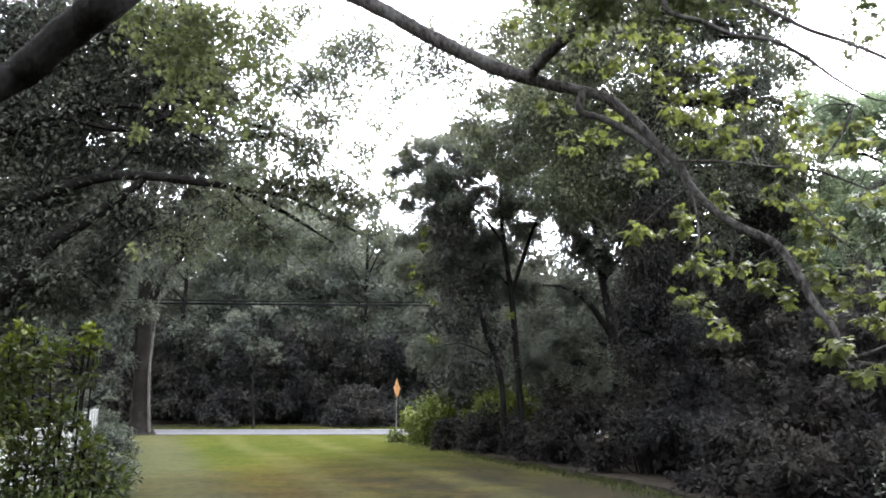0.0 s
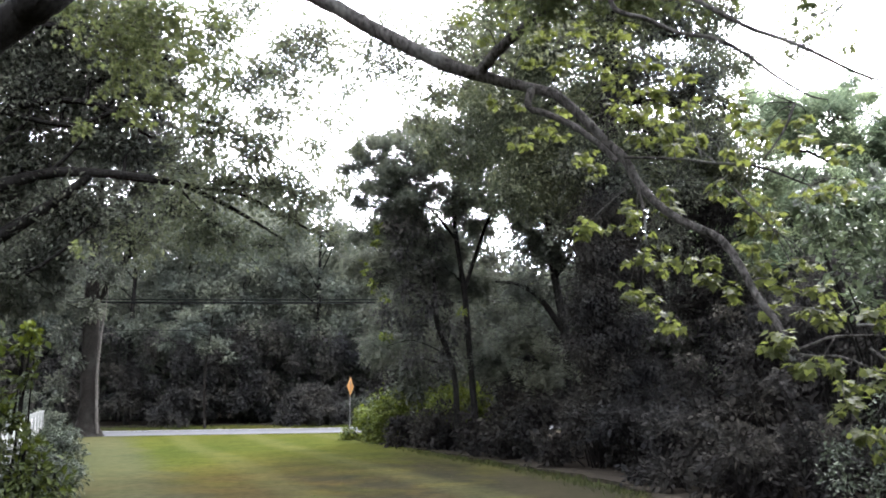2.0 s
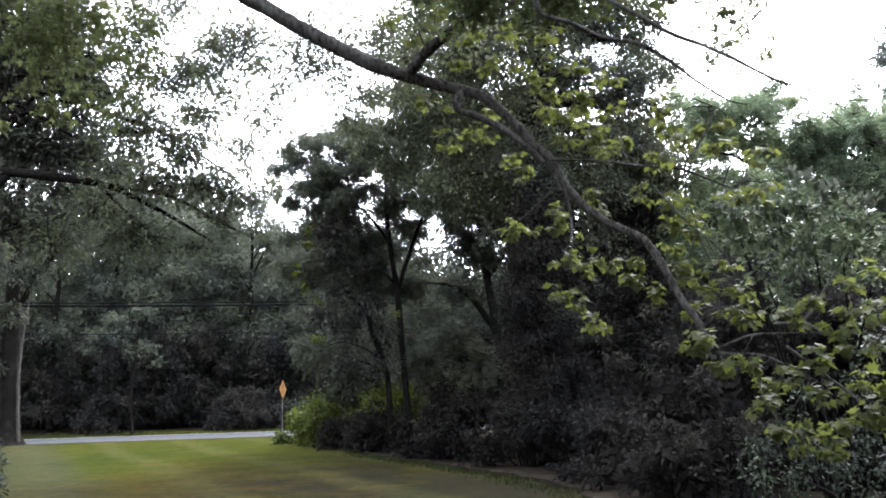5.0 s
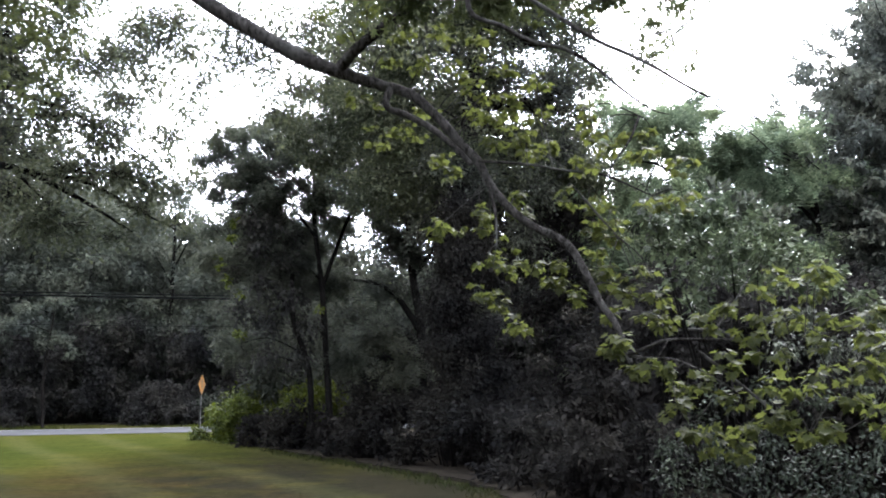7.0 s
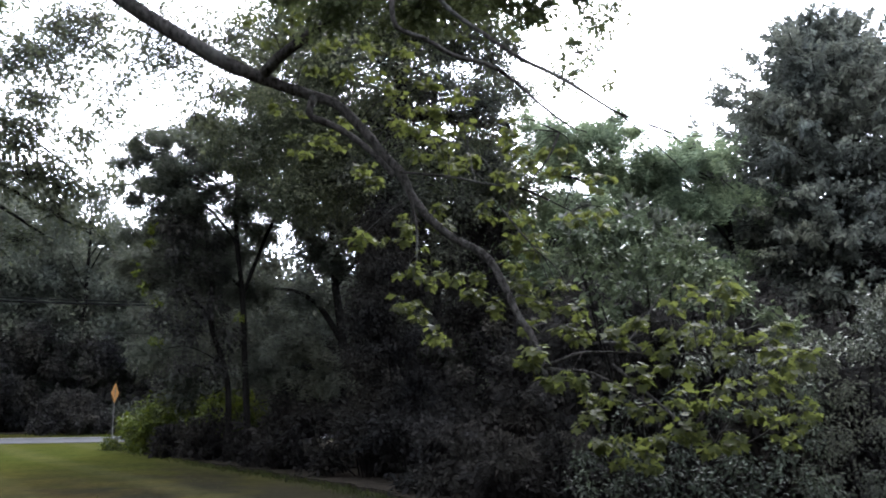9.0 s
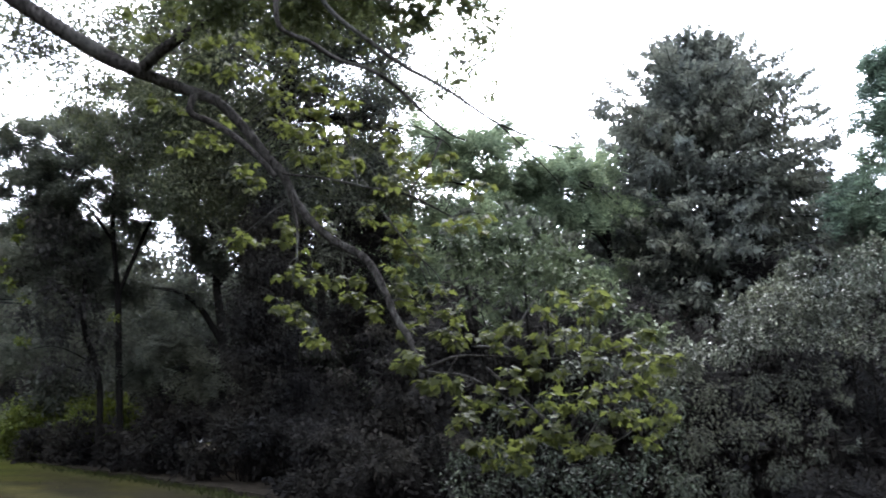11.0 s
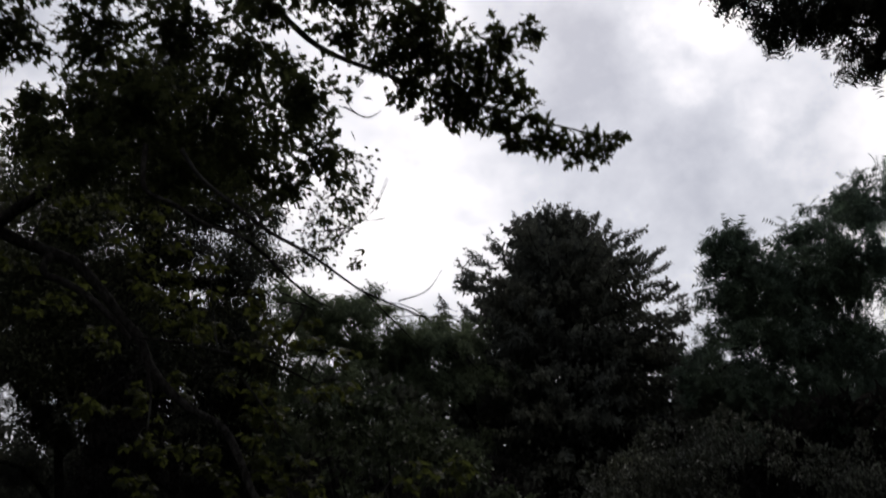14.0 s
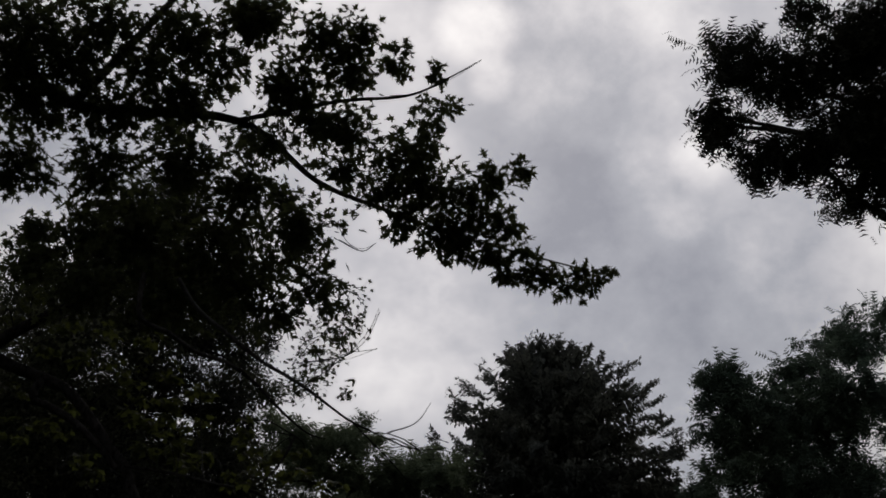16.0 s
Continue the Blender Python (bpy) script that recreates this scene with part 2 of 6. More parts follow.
def lawn_material():
    """Mown grass: green and yellow-green drifts, a dry brown patch, faint pale mower tracks."""
    m, t, b = surface("mown_lawn", 1.0, 0.0)
    c = ramp(t, grain(t, 0.16, 3.0, squash=(1.0, 0.3, 1)), [(0.36, (0.0148, 0.0185, 0.0053)), (0.5, (0.0205, 0.0228, 0.0065)), (0.64, (0.0262, 0.025, 0.008))])
    co = t.nodes.new("ShaderNodeTexCoord")
    near = node(t, "ShaderNodeMapping", Location=(0.25, -1.55, 0), Scale=(0.16, 0.1, 0))
    t.links.new(co.outputs["Object"], near.inputs[0])
    patch = t.nodes.new("ShaderNodeTexGradient")
    patch.gradient_type = "SPHERICAL"
    t.links.new(near.outputs[0], patch.inputs[0])
    ragged = t.nodes.new("ShaderNodeMath")
    ragged.operation = "MULTIPLY"
    t.links.new(patch.outputs["Fac"], ragged.inputs[0])
    t.links.new(ramp(t, grain(t, 0.5, 5.0), [(0.3, (0.3, 0.3, 0.3)), (0.65, (1.9, 1.9, 1.9))]), ragged.inputs[1])
    c = blend(t, ragged.outputs[0], c, (0.029, 0.0225, 0.0095))
    # darker towards the hedge: bare soil, with the trees' shade added in colour
    edge = node(t, "ShaderNodeMapping", Location=(-0.24, -0.76, 0), Rotation=(0, 0, radians(14)), Scale=(0.1, 0.05, 0))
    t.links.new(co.outputs["Object"], edge.inputs[0])
    bare_shade = t.nodes.new("ShaderNodeTexGradient")
    bare_shade.gradient_type = "SPHERICAL"
    t.links.new(edge.outputs[0], bare_shade.inputs[0])
    worn = t.nodes.new("ShaderNodeMath")
    worn.operation = "MULTIPLY"
    t.links.new(bare_shade.outputs["Fac"], worn.inputs[0])
    t.links.new(ramp(t, grain(t, 0.7, 5.0), [(0.3, (0.5, 0.5, 0.5)), (0.65, (2.4, 2.4, 2.4))]), worn.inputs[1])
    worn.use_clamp = True
    c = blend(t, worn.outputs[0], c, (0.0122, 0.0115, 0.0085))
    turn = node(t, "ShaderNodeMapping", Rotation=(0, 0, radians(-19.5)))
    t.links.new(co.outputs["Object"], turn.inputs[0])
    mown = node(t, "ShaderNodeTexWave", Scale=0.115, Distortion=2.4, Detail=3.0)
    mown.inputs["Detail Scale"].default_value = 0.4
    t.links.new(turn.outputs[0], mown.inputs["Vector"])
    c = blend(t, ramp(t, mown.outputs[0], [(0.6, (0, 0, 0)), (1.0, (0.3, 0.3, 0.3))]), c, (0.036, 0.036, 0.017))
    # a pale worn track along the fence
    across = t.nodes.new("ShaderNodeSeparateXYZ")
    t.links.new(turn.outputs[0], across.inputs[0])
    off = t.nodes.new("ShaderNodeMath")
    off.operation = "SUBTRACT"
    off.inputs[1].default_value = -1.5
    t.links.new(across.outputs["X"], off.inputs[0])
    away = t.nodes.new("ShaderNodeMath")
    away.operation = "ABSOLUTE"
    t.links.new(off.outputs[0], away.inputs[0])
    uneven = t.nodes.new("ShaderNodeMath")
    uneven.operation = "ADD"
    t.links.new(away.outputs[0], uneven.inputs[0])
    t.links.new(ramp(t, grain(t, 0.8, 4.0), [(0.3, (0, 0, 0)), (0.7, (0.7, 0.7, 0.7))]), uneven.inputs[1])
    fifth = node(t, "ShaderNodeMath")
    fifth.operation = "MULTIPLY"
    fifth.inputs[1].default_value = 0.2
    t.links.new(uneven.outputs[0], fifth.inputs[0])
    c = blend(t, ramp(t, fifth.outputs[0], [(0.71, (0.62, 0.62, 0.62)), (0.89, (0, 0, 0))]), c, (0.0185, 0.0195, 0.0145))
    speck = grain(t, 5.0, 9.0, rough=0.75)
    c = blend(t, 1.0, c, ramp(t, speck, [(0.3, (0.55, 0.55, 0.5)), (0.7, (1.3, 1.25, 1.2))]), "MULTIPLY")
    c = blend(t, 1.0, c, ramp(t, grain(t, 0.9, 4.0), [(0.3, (0.8, 0.85, 0.8)), (0.7, (1.15, 1.1, 1.0))]), "MULTIPLY")
    t.links.new(c, b.inputs["Base Color"])
    relief(t, b, speck, 0.5, 0.04)
    return m


def plain_material(name, a, b_, scale, rough, bump=0.3, depth=0.01, spec=0.3, squash=(1, 1, 1)):
    m, t, b = surface(name, rough, spec)
    n = grain(t, scale, 5.0, squash=squash)
    t.links.new(ramp(t, n, [(0.35, a), (0.65, b_)]), b.inputs["Base Color"])
    relief(t, b, n, bump, depth)
    return m


LAWN = lawn_material()
GRASS = leaf_material("grass_blade", (0.0096, 0.0144, 0.0032), (0.0144, 0.02, 0.004), (0.024, 0.024, 0.0064), (0.028, 0.032, 0.0056), 0.3, 0.75, 0.08)
LITTER = plain_material("leaf_litter", (0.0085, 0.0075, 0.0065), (0.02, 0.017, 0.0135), 9.0, 0.95, 0.8, 0.04, 0.0)
ASPHALT = plain_material("worn_asphalt", (0.031, 0.031, 0.0335), (0.044, 0.044, 0.047), 1.4, 0.95, 0.2, 0.01, 0.05)
ROAD_PAINT = plain_material("road_paint", (0.16, 0.16, 0.155), (0.22, 0.22, 0.21), 6.0, 0.7, 0.1, 0.005)
SIGN_FACE = plain_material("sign_yellow", (0.1, 0.043, 0.0012), (0.128, 0.0545, 0.0016), 5.0, 0.5, 0.03, 0.002)
SIGN_BLACK = plain_material("sign_black", (0.015, 0.015, 0.015), (0.03, 0.03, 0.03), 9.0, 0.45, 0.03, 0.002)
STEEL = plain_material("galvanised_steel", (0.04, 0.04, 0.04), (0.07, 0.07, 0.068), 12.0, 0.45, 0.1, 0.003)
STEEL.node_tree.nodes["Principled BSDF"].inputs["Metallic"].default_value = 0.7
WIRE = plain_material("cable_black", (0.003, 0.003, 0.003), (0.006, 0.006, 0.006), 4.0, 0.95, 0.05, 0.002, 0.0)
WHITE_PAINT = plain_material("white_fence_paint", (0.1, 0.105, 0.1), (0.15, 0.15, 0.145), 3.0, 0.5, 0.15, 0.004)


# ---- mesh helpers ----
rng = np.random.default_rng(7)


def fast_mesh(name, verts, faces):
    """A mesh from an (n, 3) array and an (m, k) array of vertex numbers."""
    me = bpy.data.meshes.new(name)
    verts, faces = np.asarray(verts, np.float32), np.asarray(faces, np.int32)
    k = faces.shape[1]
    me.vertices.add(len(verts))
    me.vertices.foreach_set("co", verts.ravel())
    me.loops.add(faces.size)
    me.loops.foreach_set("vertex_index", faces.ravel())
    me.polygons.add(len(faces))
    me.polygons.foreach_set("loop_start", np.arange(0, faces.size, k, dtype=np.int32))
    me.update(calc_edges=True)
    return me


def part(name, data, material, parent, label="", smooth=False):
    """Links a mesh or a bmesh as one mesh object under a thing or a part."""
    if isinstance(data, bmesh.types.BMesh):
        me = bpy.data.meshes.new(name)
        data.to_mesh(me)
        data.free()
        data = me
    if not data.materials:
        data.materials.append(material)
    if smooth:
        data.polygons.foreach_set("use_smooth", [True] * len(data.polygons))
    ob = new(name, data)
    if parent is not None:
        ob.parent = parent
        ob.matrix_parent_inverse = Matrix.Translation(-parent.location) if parent.type == "EMPTY" else Matrix.Identity(4)
    return tagged(ob, label)


def thing(name, x, y, z, label, category, group="", kind=""):
    ob = new(name)
    ob.empty_display_size = 0.2
    ob.location = (x, y, z)
    return tagged(ob, label, category, group, kind)


def box(bm, x0, y0, z0, x1, y1, z1, m=None):
    made = bmesh.ops.create_cube(bm, size=1)["verts"]
    for v in made:
        v.co = Vector(((x0 + x1) / 2 + v.co.x * (x1 - x0), (y0 + y1) / 2 + v.co.y * (y1 - y0), (z0 + z1) / 2 + v.co.z * (z1 - z0)))
        if m:
            v.co = m @ v.co
    return made


def glide(points, per=6):
    """A smooth line (Catmull-Rom) through rows of x, y, z, radius."""
    p = np.asarray(points, float)
    if len(p) < 3:
        s = np.linspace(0, 1, per + 1)[:, None]
        return p[0] + (p[-1] - p[0]) * s
    q = np.vstack([2 * p[0] - p[1], p, 2 * p[-1] - p[-2]])
    out = []
    for i in range(1, len(q) - 2):
        for s in np.linspace(0, 1, per, endpoint=False):
            a, b, c, d = q[i - 1:i + 3]
            out.append(0.5 * (2 * b + (c - a) * s + (2 * a - 5 * b + 4 * c - d) * s * s + (3 * b - a - 3 * c + d) * s ** 3))
    out.append(p[-1])
    return np.asarray(out)


def tube(points, sides=8, rough=0.035):
    """Vertices and quads of a tapered, slightly knobbly limb along rows of x, y, z, radius."""
    p = np.asarray(points, float)
    tangent = np.gradient(p[:, :3], axis=0)
    tangent /= np.linalg.norm(tangent, axis=1)[:, None] + 1e-9
    ref = np.where(np.abs(tangent[:, 2:3]) > 0.9, [[1.0, 0, 0]], [[0, 0, 1.0]])
    u = np.cross(tangent, ref)
    u /= np.linalg.norm(u, axis=1)[:, None]
    for i in range(1, len(u)):           # carry the frame along
        w = u[i - 1] - tangent[i] * (u[i - 1] @ tangent[i])
        u[i] = w / (np.linalg.norm(w) + 1e-9)
    v = np.cross(tangent, u)
    a = np.linspace(0, 2 * np.pi, sides, endpoint=False)
    r = np.maximum(p[:, 3], 0.002)[:, None] * (1 + rough * rng.standard_normal((len(p), sides)))
    ring = p[:, None, :3] + r[..., None] * (np.cos(a)[None, :, None] * u[:, None] + np.sin(a)[None, :, None] * v[:, None])
    n = len(p)
    i, j = np.meshgrid(np.arange(n - 1), np.arange(sides), indexing="ij")
    k = (j + 1) % sides
    faces = np.stack([i * sides + j, i * sides + k, (i + 1) * sides + k, (i + 1) * sides + j], -1).reshape(-1, 4)
    return ring.reshape(-1, 3), faces


def join(pieces):
    """One list of vertices and faces from several with equal face size."""
    verts, faces, base = [], [], 0
    for v, f in pieces:
        verts.append(v)
        faces.append(f + base)
        base += len(v)
    return np.vstack(verts), np.vstack(faces)


def leaf_shape(kind):
    """One leaf, about 1 long, in its own plane: stalk at the origin, tip along +y, folded along the midrib. Vertices, triangles."""
    if kind == "maple":
        rim = [(0.04, 0.02, .0), (0.38, -0.08, .06), (0.25, 0.13, .03), (0.62, 0.36, .09), (0.25, 0.43, .04), (0.34, 0.68, .05), (0.15, 0.68, .02), (0.0, 1.0, -.06)]
    elif kind == "sharp_maple":
        rim = [(0.03, 0.02, .0), (0.36, -0.1, .06), (0.16, 0.14, .03), (0.6, 0.38, .09), (0.15, 0.42, .03), (0.28, 0.7, .05), (0.1, 0.66, .02), (0.0, 1.04, -.06)]
    elif kind == "oak":
        rim = [(0.03, 0.0, 0), (0.3, 0.38, .06), (0.12, 0.52, .02), (0.24, 0.78, .03), (0.0, 1.0, -.04)]
    elif kind == "oval":
        rim = [(0.02, 0.0, 0), (0.24, 0.3, .06), (0.22, 0.6, .05), (0.0, 1.0, -.05)]
    else:                                             # "chip": a far leaf
        rim = [(0.3, 0.35, .05), (0.0, 1.0, -.05)]
        verts = np.array([(0, 0, 0), (0.21, 0.42, .05), (0, 1.0, -.06), (-0.21, 0.42, .05)], float)
        return verts, np.array([(0, 1, 2), (0, 2, 3)])
    right = rim
    left = [(-x, y, z) for x, y, z in rim[-2::-1]]
    verts = np.array([(0, 0.3, -0.03)] + right + left, float)
    n = len(verts) - 1
    faces = np.array([(0, 1 + i, 1 + (i + 1) % n) for i in range(n)])
    return verts, faces


def far_frond_shape(pairs=5):
    """A compound leaf seen from afar: pairs of single-faced leaflets."""
    verts, faces = [], []
    for i in range(pairs):
        y, z = 0.12 + 0.8 * i / (pairs - 1), -0.25 * (i / (pairs - 1)) ** 2
        for side in (1, -1):
            b = len(verts)
            verts += [(0, y + 0.08, z), (side * 0.34, y + 0.1, z - 0.07), (0, y - 0.07, z)]
            faces.append((b, b + 1, b + 2))
    return np.array(verts, float), np.array(faces)


def leaf_frames(heading, size, droop=0.5, spread=0.6):
    """Each leaf's own axes and size: it points about along its heading, hangs by droop and is turned at random."""
    n = len(heading)
    y = heading + spread * rng.standard_normal((n, 3)) + np.array([0, 0, -droop])
    y /= np.linalg.norm(y, axis=1)[:, None] + 1e-9
    z = np.array([0, 0, 1.0]) + 0.42 * rng.standard_normal((n, 3))
    z -= y * (z * y).sum(1)[:, None]
    z /= np.linalg.norm(z, axis=1)[:, None] + 1e-9
    return np.cross(y, z), y, z, size * rng.uniform(0.65, 1.2, n)


def place_leaves(points, heading, shape, size, droop=0.5, spread=0.6):
    """Vertices and triangles of leaves at points."""
    verts, faces = shape
    x, y, z, s = leaf_frames(heading, size, droop, spread)
    w = verts[None] * s[:, None, None]
    out = points[:, None] + w[..., :1] * x[:, None] + w[..., 1:2] * y[:, None] + w[..., 2:] * z[:, None]
    k = len(verts)
    return out.reshape(-1, 3), (faces[None] + (np.arange(len(points)) * k)[:, None, None]).reshape(-1, 3)


LEAF_AREA = {"maple": 0.42, "oak": 0.27, "oval": 0.3, "chip": 0.21, "sharp_maple": 0.36, "far_frond": 0.28, "flake": 0.17}
SHAPES = {k: leaf_shape(k) for k in ("maple", "sharp_maple", "oak", "oval", "chip")}
SHAPES["far_frond"] = far_frond_shape(4)
SHAPES["flake"] = np.array([(-0.17, 0.12, 0.0), (0.2, 0.25, 0.05), (0.0, 1.0, -0.06)], float), np.array([(0, 1, 2)])


def sprays(clumps, size, cover, kind, flat=0.75, per=9, droop=0.35, tight=0.16):
    """Leaf points along short twigs that fan out from the middle of each clump (x, y, z, radius).
    Returns points, headings, and the twigs as rows of points."""
    pts, heads, twigs = [], [], []
    for x, y, z, r in clumps:
        n = max(12, int(cover * math.pi * r * r / (0.5 * LEAF_AREA[kind] * size * size)))
        m = max(4, n // per)
        d = rng.standard_normal((m, 3))
        d /= np.linalg.norm(d, axis=1)[:, None]
        d[:, 2] *= flat
        start = np.array([x, y, z]) + d * r * rng.uniform(0.0, 0.45, (m, 1)) + 0.1 * r * rng.standard_normal((m, 3))
        reach = r * rng.uniform(0.28, 0.58, (m, 1))
        out = d + 0.45 * rng.standard_normal((m, 3))
        end = start + out * reach + np.array([0, 0, -1]) * reach * 0.25 * droop
        s = rng.uniform(0.15, 1.0, (m, per, 1)) ** 0.8
        p = start[:, None] + (end - start)[:, None] * s + tight * r * 0.55 * rng.standard_normal((m, per, 3))
        pts.append(p.reshape(-1, 3))
        h = np.repeat((end - start)[:, None], per, 1).reshape(-1, 3)
        heads.append(h / (np.linalg.norm(h, axis=1)[:, None] + 1e-9))
        twigs.append(np.stack([start, end], 1))
    return np.vstack(pts), np.vstack(heads), np.vstack(twigs)


def crown_mesh(clumps, size, cover, kind, **kw):
    droop = kw.get("droop", 0.35)
    p, h, twigs = sprays(clumps, size, cover, kind, **kw)
    v, f = place_leaves(p, h, SHAPES[kind], size, droop)
    return fast_mesh("crown", v, f), twigs


def twig_mesh(twigs, radius):
    """Thin three-sided twigs."""
    a, b = twigs[:, 0], twigs[:, 1]
    d = b - a
    d /= np.linalg.norm(d, axis=1)[:, None] + 1e-9
    u = np.cross(d, [0.3, 0.2, 0.93])
    u /= np.linalg.norm(u, axis=1)[:, None] + 1e-9
    w = np.cross(d, u)
    rim = [math.cos(k * 2.0944) * u + math.sin(k * 2.0944) * w for k in range(3)]
    v = np.stack([a + radius * rim[0], a + radius * rim[1], a + radius * rim[2], b], 1).reshape(-1, 3)
    n = np.arange(len(a))[:, None, None] * 4
    return fast_mesh("twigs", v, (np.array([(0, 1, 3), (1, 2, 3), (2, 0, 3)])[None] + n).reshape(-1, 3))


def limb(points, parent, material, name="limb", sides=8, per=5, label=""):
    v, f = tube(glide(points, per), sides)
    return part(name, fast_mesh(name, v, f), material, parent, label, smooth=True)


def pads(clumps, n=5, shrink=0.46):
    """Smaller flat pads of foliage over the outside of each rough clump."""
    made = []
    for x, y, z, r in clumps:
        for k in range(n):
            a, up = 2.4 * k + rng.uniform(-0.5, 0.5), rng.uniform(-0.55, 0.85)
            wide = r * 0.8 * math.sqrt(max(0.1, 1 - up * up))
            made.append((x + wide * math.cos(a), y + wide * math.sin(a), z + r * 0.8 * up, r * shrink * rng.uniform(0.75, 1.2)))
    return made



def tree(name, base, trunk, clumps, leaf, size, cover, kind, bark, label, category, limbs=(), group="", twig=0.008, limb_r=0.05, padded=0, **kw):
    """A tree: a trunk along rows of x, y, z, radius, a limb to every clump of leaves, limbs of its own and one crown."""
    t = thing(name, *base, label, category, group)
    limb(trunk, t, bark, "trunk", 12)
    stem = glide(trunk, 8)
    for row in limbs:
        limb(row, t, bark)
    ways = np.vstack([stem] + [glide(row, 5) for row in limbs])
    for x, y, z, r in clumps:
        c = np.array([x, y, z])
        d = np.linalg.norm(ways[:, :3] - c, axis=1) + 1.2 * np.maximum(0, ways[:, 2] - z + 0.2)
        s = ways[np.argmin(d)]
        reach = np.linalg.norm(c - s[:3])
        if reach < 0.3:
            continue
        mid = (s[:3] + c) / 2 + np.array([0, 0, 0.12 * reach]) + 0.06 * reach * rng.standard_normal(3)
        r0 = min(s[3] * 0.75, limb_r * (0.5 + 0.35 * reach))
        limb([(*s[:3], r0), (*mid, r0 * 0.65), (*c, r0 * 0.25)], t, bark, sides=6, per=4)
    me, twigs = crown_mesh(pads(clumps, padded) if padded else clumps, size, cover, kind, **kw)
    part("crown", me, leaf, t)
    tagged(part("twig_mass", twig_mesh(twigs, twig), bark, t), kind="stuff")
    return t


def bush(name, x, y, w, h, leaf, size, cover, kind, label, category="shrub", group="", bark=DARK_BARK, lean=0.0, depth=1.0, **kw):
    """A shrub that stands on the ground: stems that fan out, and a dome of leafy clumps."""
    t = thing(name, x, y, 0, label, category, group)
    n = max(14, int(12 * w * h / 3))
    clumps = []
    for i in range(n):
        a, up = rng.uniform(0, 2 * math.pi), rng.uniform(0.05, 0.92)
        wide = w * math.sqrt(max(0.05, 1 - up * up)) * rng.uniform(0.45, 0.9)
        c = (x + wide * math.cos(a) + lean * up, y + depth * wide * math.sin(a), h * up)
        clumps.append((*c, rng.uniform(0.28, 0.42) * min(w, h) + 0.1))
        root = np.array([x + 0.2 * w * math.cos(a), y + 0.2 * w * math.sin(a), 0])
        mid = (root + np.array(c)) / 2 + np.array([0, 0, 0.1 * h])
        limb([(*root, 0.022), (*mid, 0.015), (*c, 0.006)], t, bark, "stem", 5, 3)
    me, twigs = crown_mesh(clumps, size, cover, kind, **kw)
    part("foliage", me, leaf, t)
    tagged(part("twig_mass", twig_mesh(twigs, 0.005), bark, t), kind="stuff")
    return t


# ---- ground, road and verge ----
def ground_sheet():
    xs = np.unique(np.concatenate([np.linspace(-600, -40, 15), np.linspace(-40, 45, 110), np.linspace(45, 600, 15)]))
    ys = np.unique(np.concatenate([np.linspace(-300, -10, 10), np.linspace(-10, 60, 100), np.linspace(60, 1500, 20)]))
    gx, gy = np.meshgrid(xs, ys)
    gz = 0.04 * np.sin(gx * 0.31 + 0.7) * np.sin(gy * 0.23) + 0.02 * np.sin(gx * 0.9 + gy * 0.7)
    gz *= np.clip((39.4 - gy) / 4, 0, 1) + np.clip((gy - 47.5) / 4, 0, 1)
    n, m = len(xs), len(ys)
    i, j = np.meshgrid(np.arange(m - 1), np.arange(n - 1), indexing="ij")
    f = np.stack([i * n + j, i * n + j + 1, (i + 1) * n + j + 1, (i + 1) * n + j], -1).reshape(-1, 4)
    ob = part("ground", fast_mesh("ground", np.stack([gx, gy, gz], -1).reshape(-1, 3), f), LAWN, None, smooth=True)
    return tagged(ob, "mown lawn of green and dry yellow-brown grass", "lawn", kind="structure")


ground_sheet()


def sheet(name, outline, z, material, label, category, kind="structure", thick=0.03):
    bm = bmesh.new()
    top = bm.faces.new([bm.verts.new((x, y, z)) for x, y in outline])
    if top.normal.z < 0:
        top.normal_flip()
    ext = bmesh.ops.extrude_face_region(bm, geom=[top])
    bmesh.ops.translate(bm, verts=[v for v in ext["geom"] if isinstance(v, bmesh.types.BMVert)], vec=(0, 0, -thick))
    bmesh.ops.recalc_face_normals(bm, faces=bm.faces)
    return tagged(part(name, bm, material, None), label, category, kind=kind)


sheet("road", [(-150, 41.2), (150, 40.4), (150, 46.2), (-150, 47.0)], 0.02, ASPHALT, "pale worn asphalt of a two-lane country road", "road")
sheet("road_line", [(-150, 46.65), (150, 45.85), (150, 45.97), (-150, 46.77)], 0.026, ROAD_PAINT, "white painted edge line along the road", "road marking", thick=0.008)


def litter_floor():
    """Bare leaf litter under the thicket, with an uneven edge along the lawn."""
    edge = [(4.2, 12.0), (4.2, 15.8), (3.6, 19), (2.4, 22.7), (1.2, 26), (-0.3, 30.0), (-1.3, 34), (-1.7, 38.5)]
    line = glide([(x, y, 0, 0) for x, y in edge], 8)[:, :2]
    line[:, 0] += 0.12 * rng.standard_normal(len(line))
    sheet("thicket_floor", [tuple(p) for p in line] + [(45, 39), (45, 2), (5.5, 4), (4.2, 8)], 0.05, LITTER, "brown leaf litter under the roadside thicket", "woodland floor", thick=0.1)


litter_floor()
sheet("woods_floor", [(-150, 53.2), (-20, 52.6), (0, 52.3), (30, 52.0), (150, 52), (150, 140), (-150, 140)], 0.07, LITTER, "dark leaf litter under the woods across the road", "woodland floor", thick=0.1)


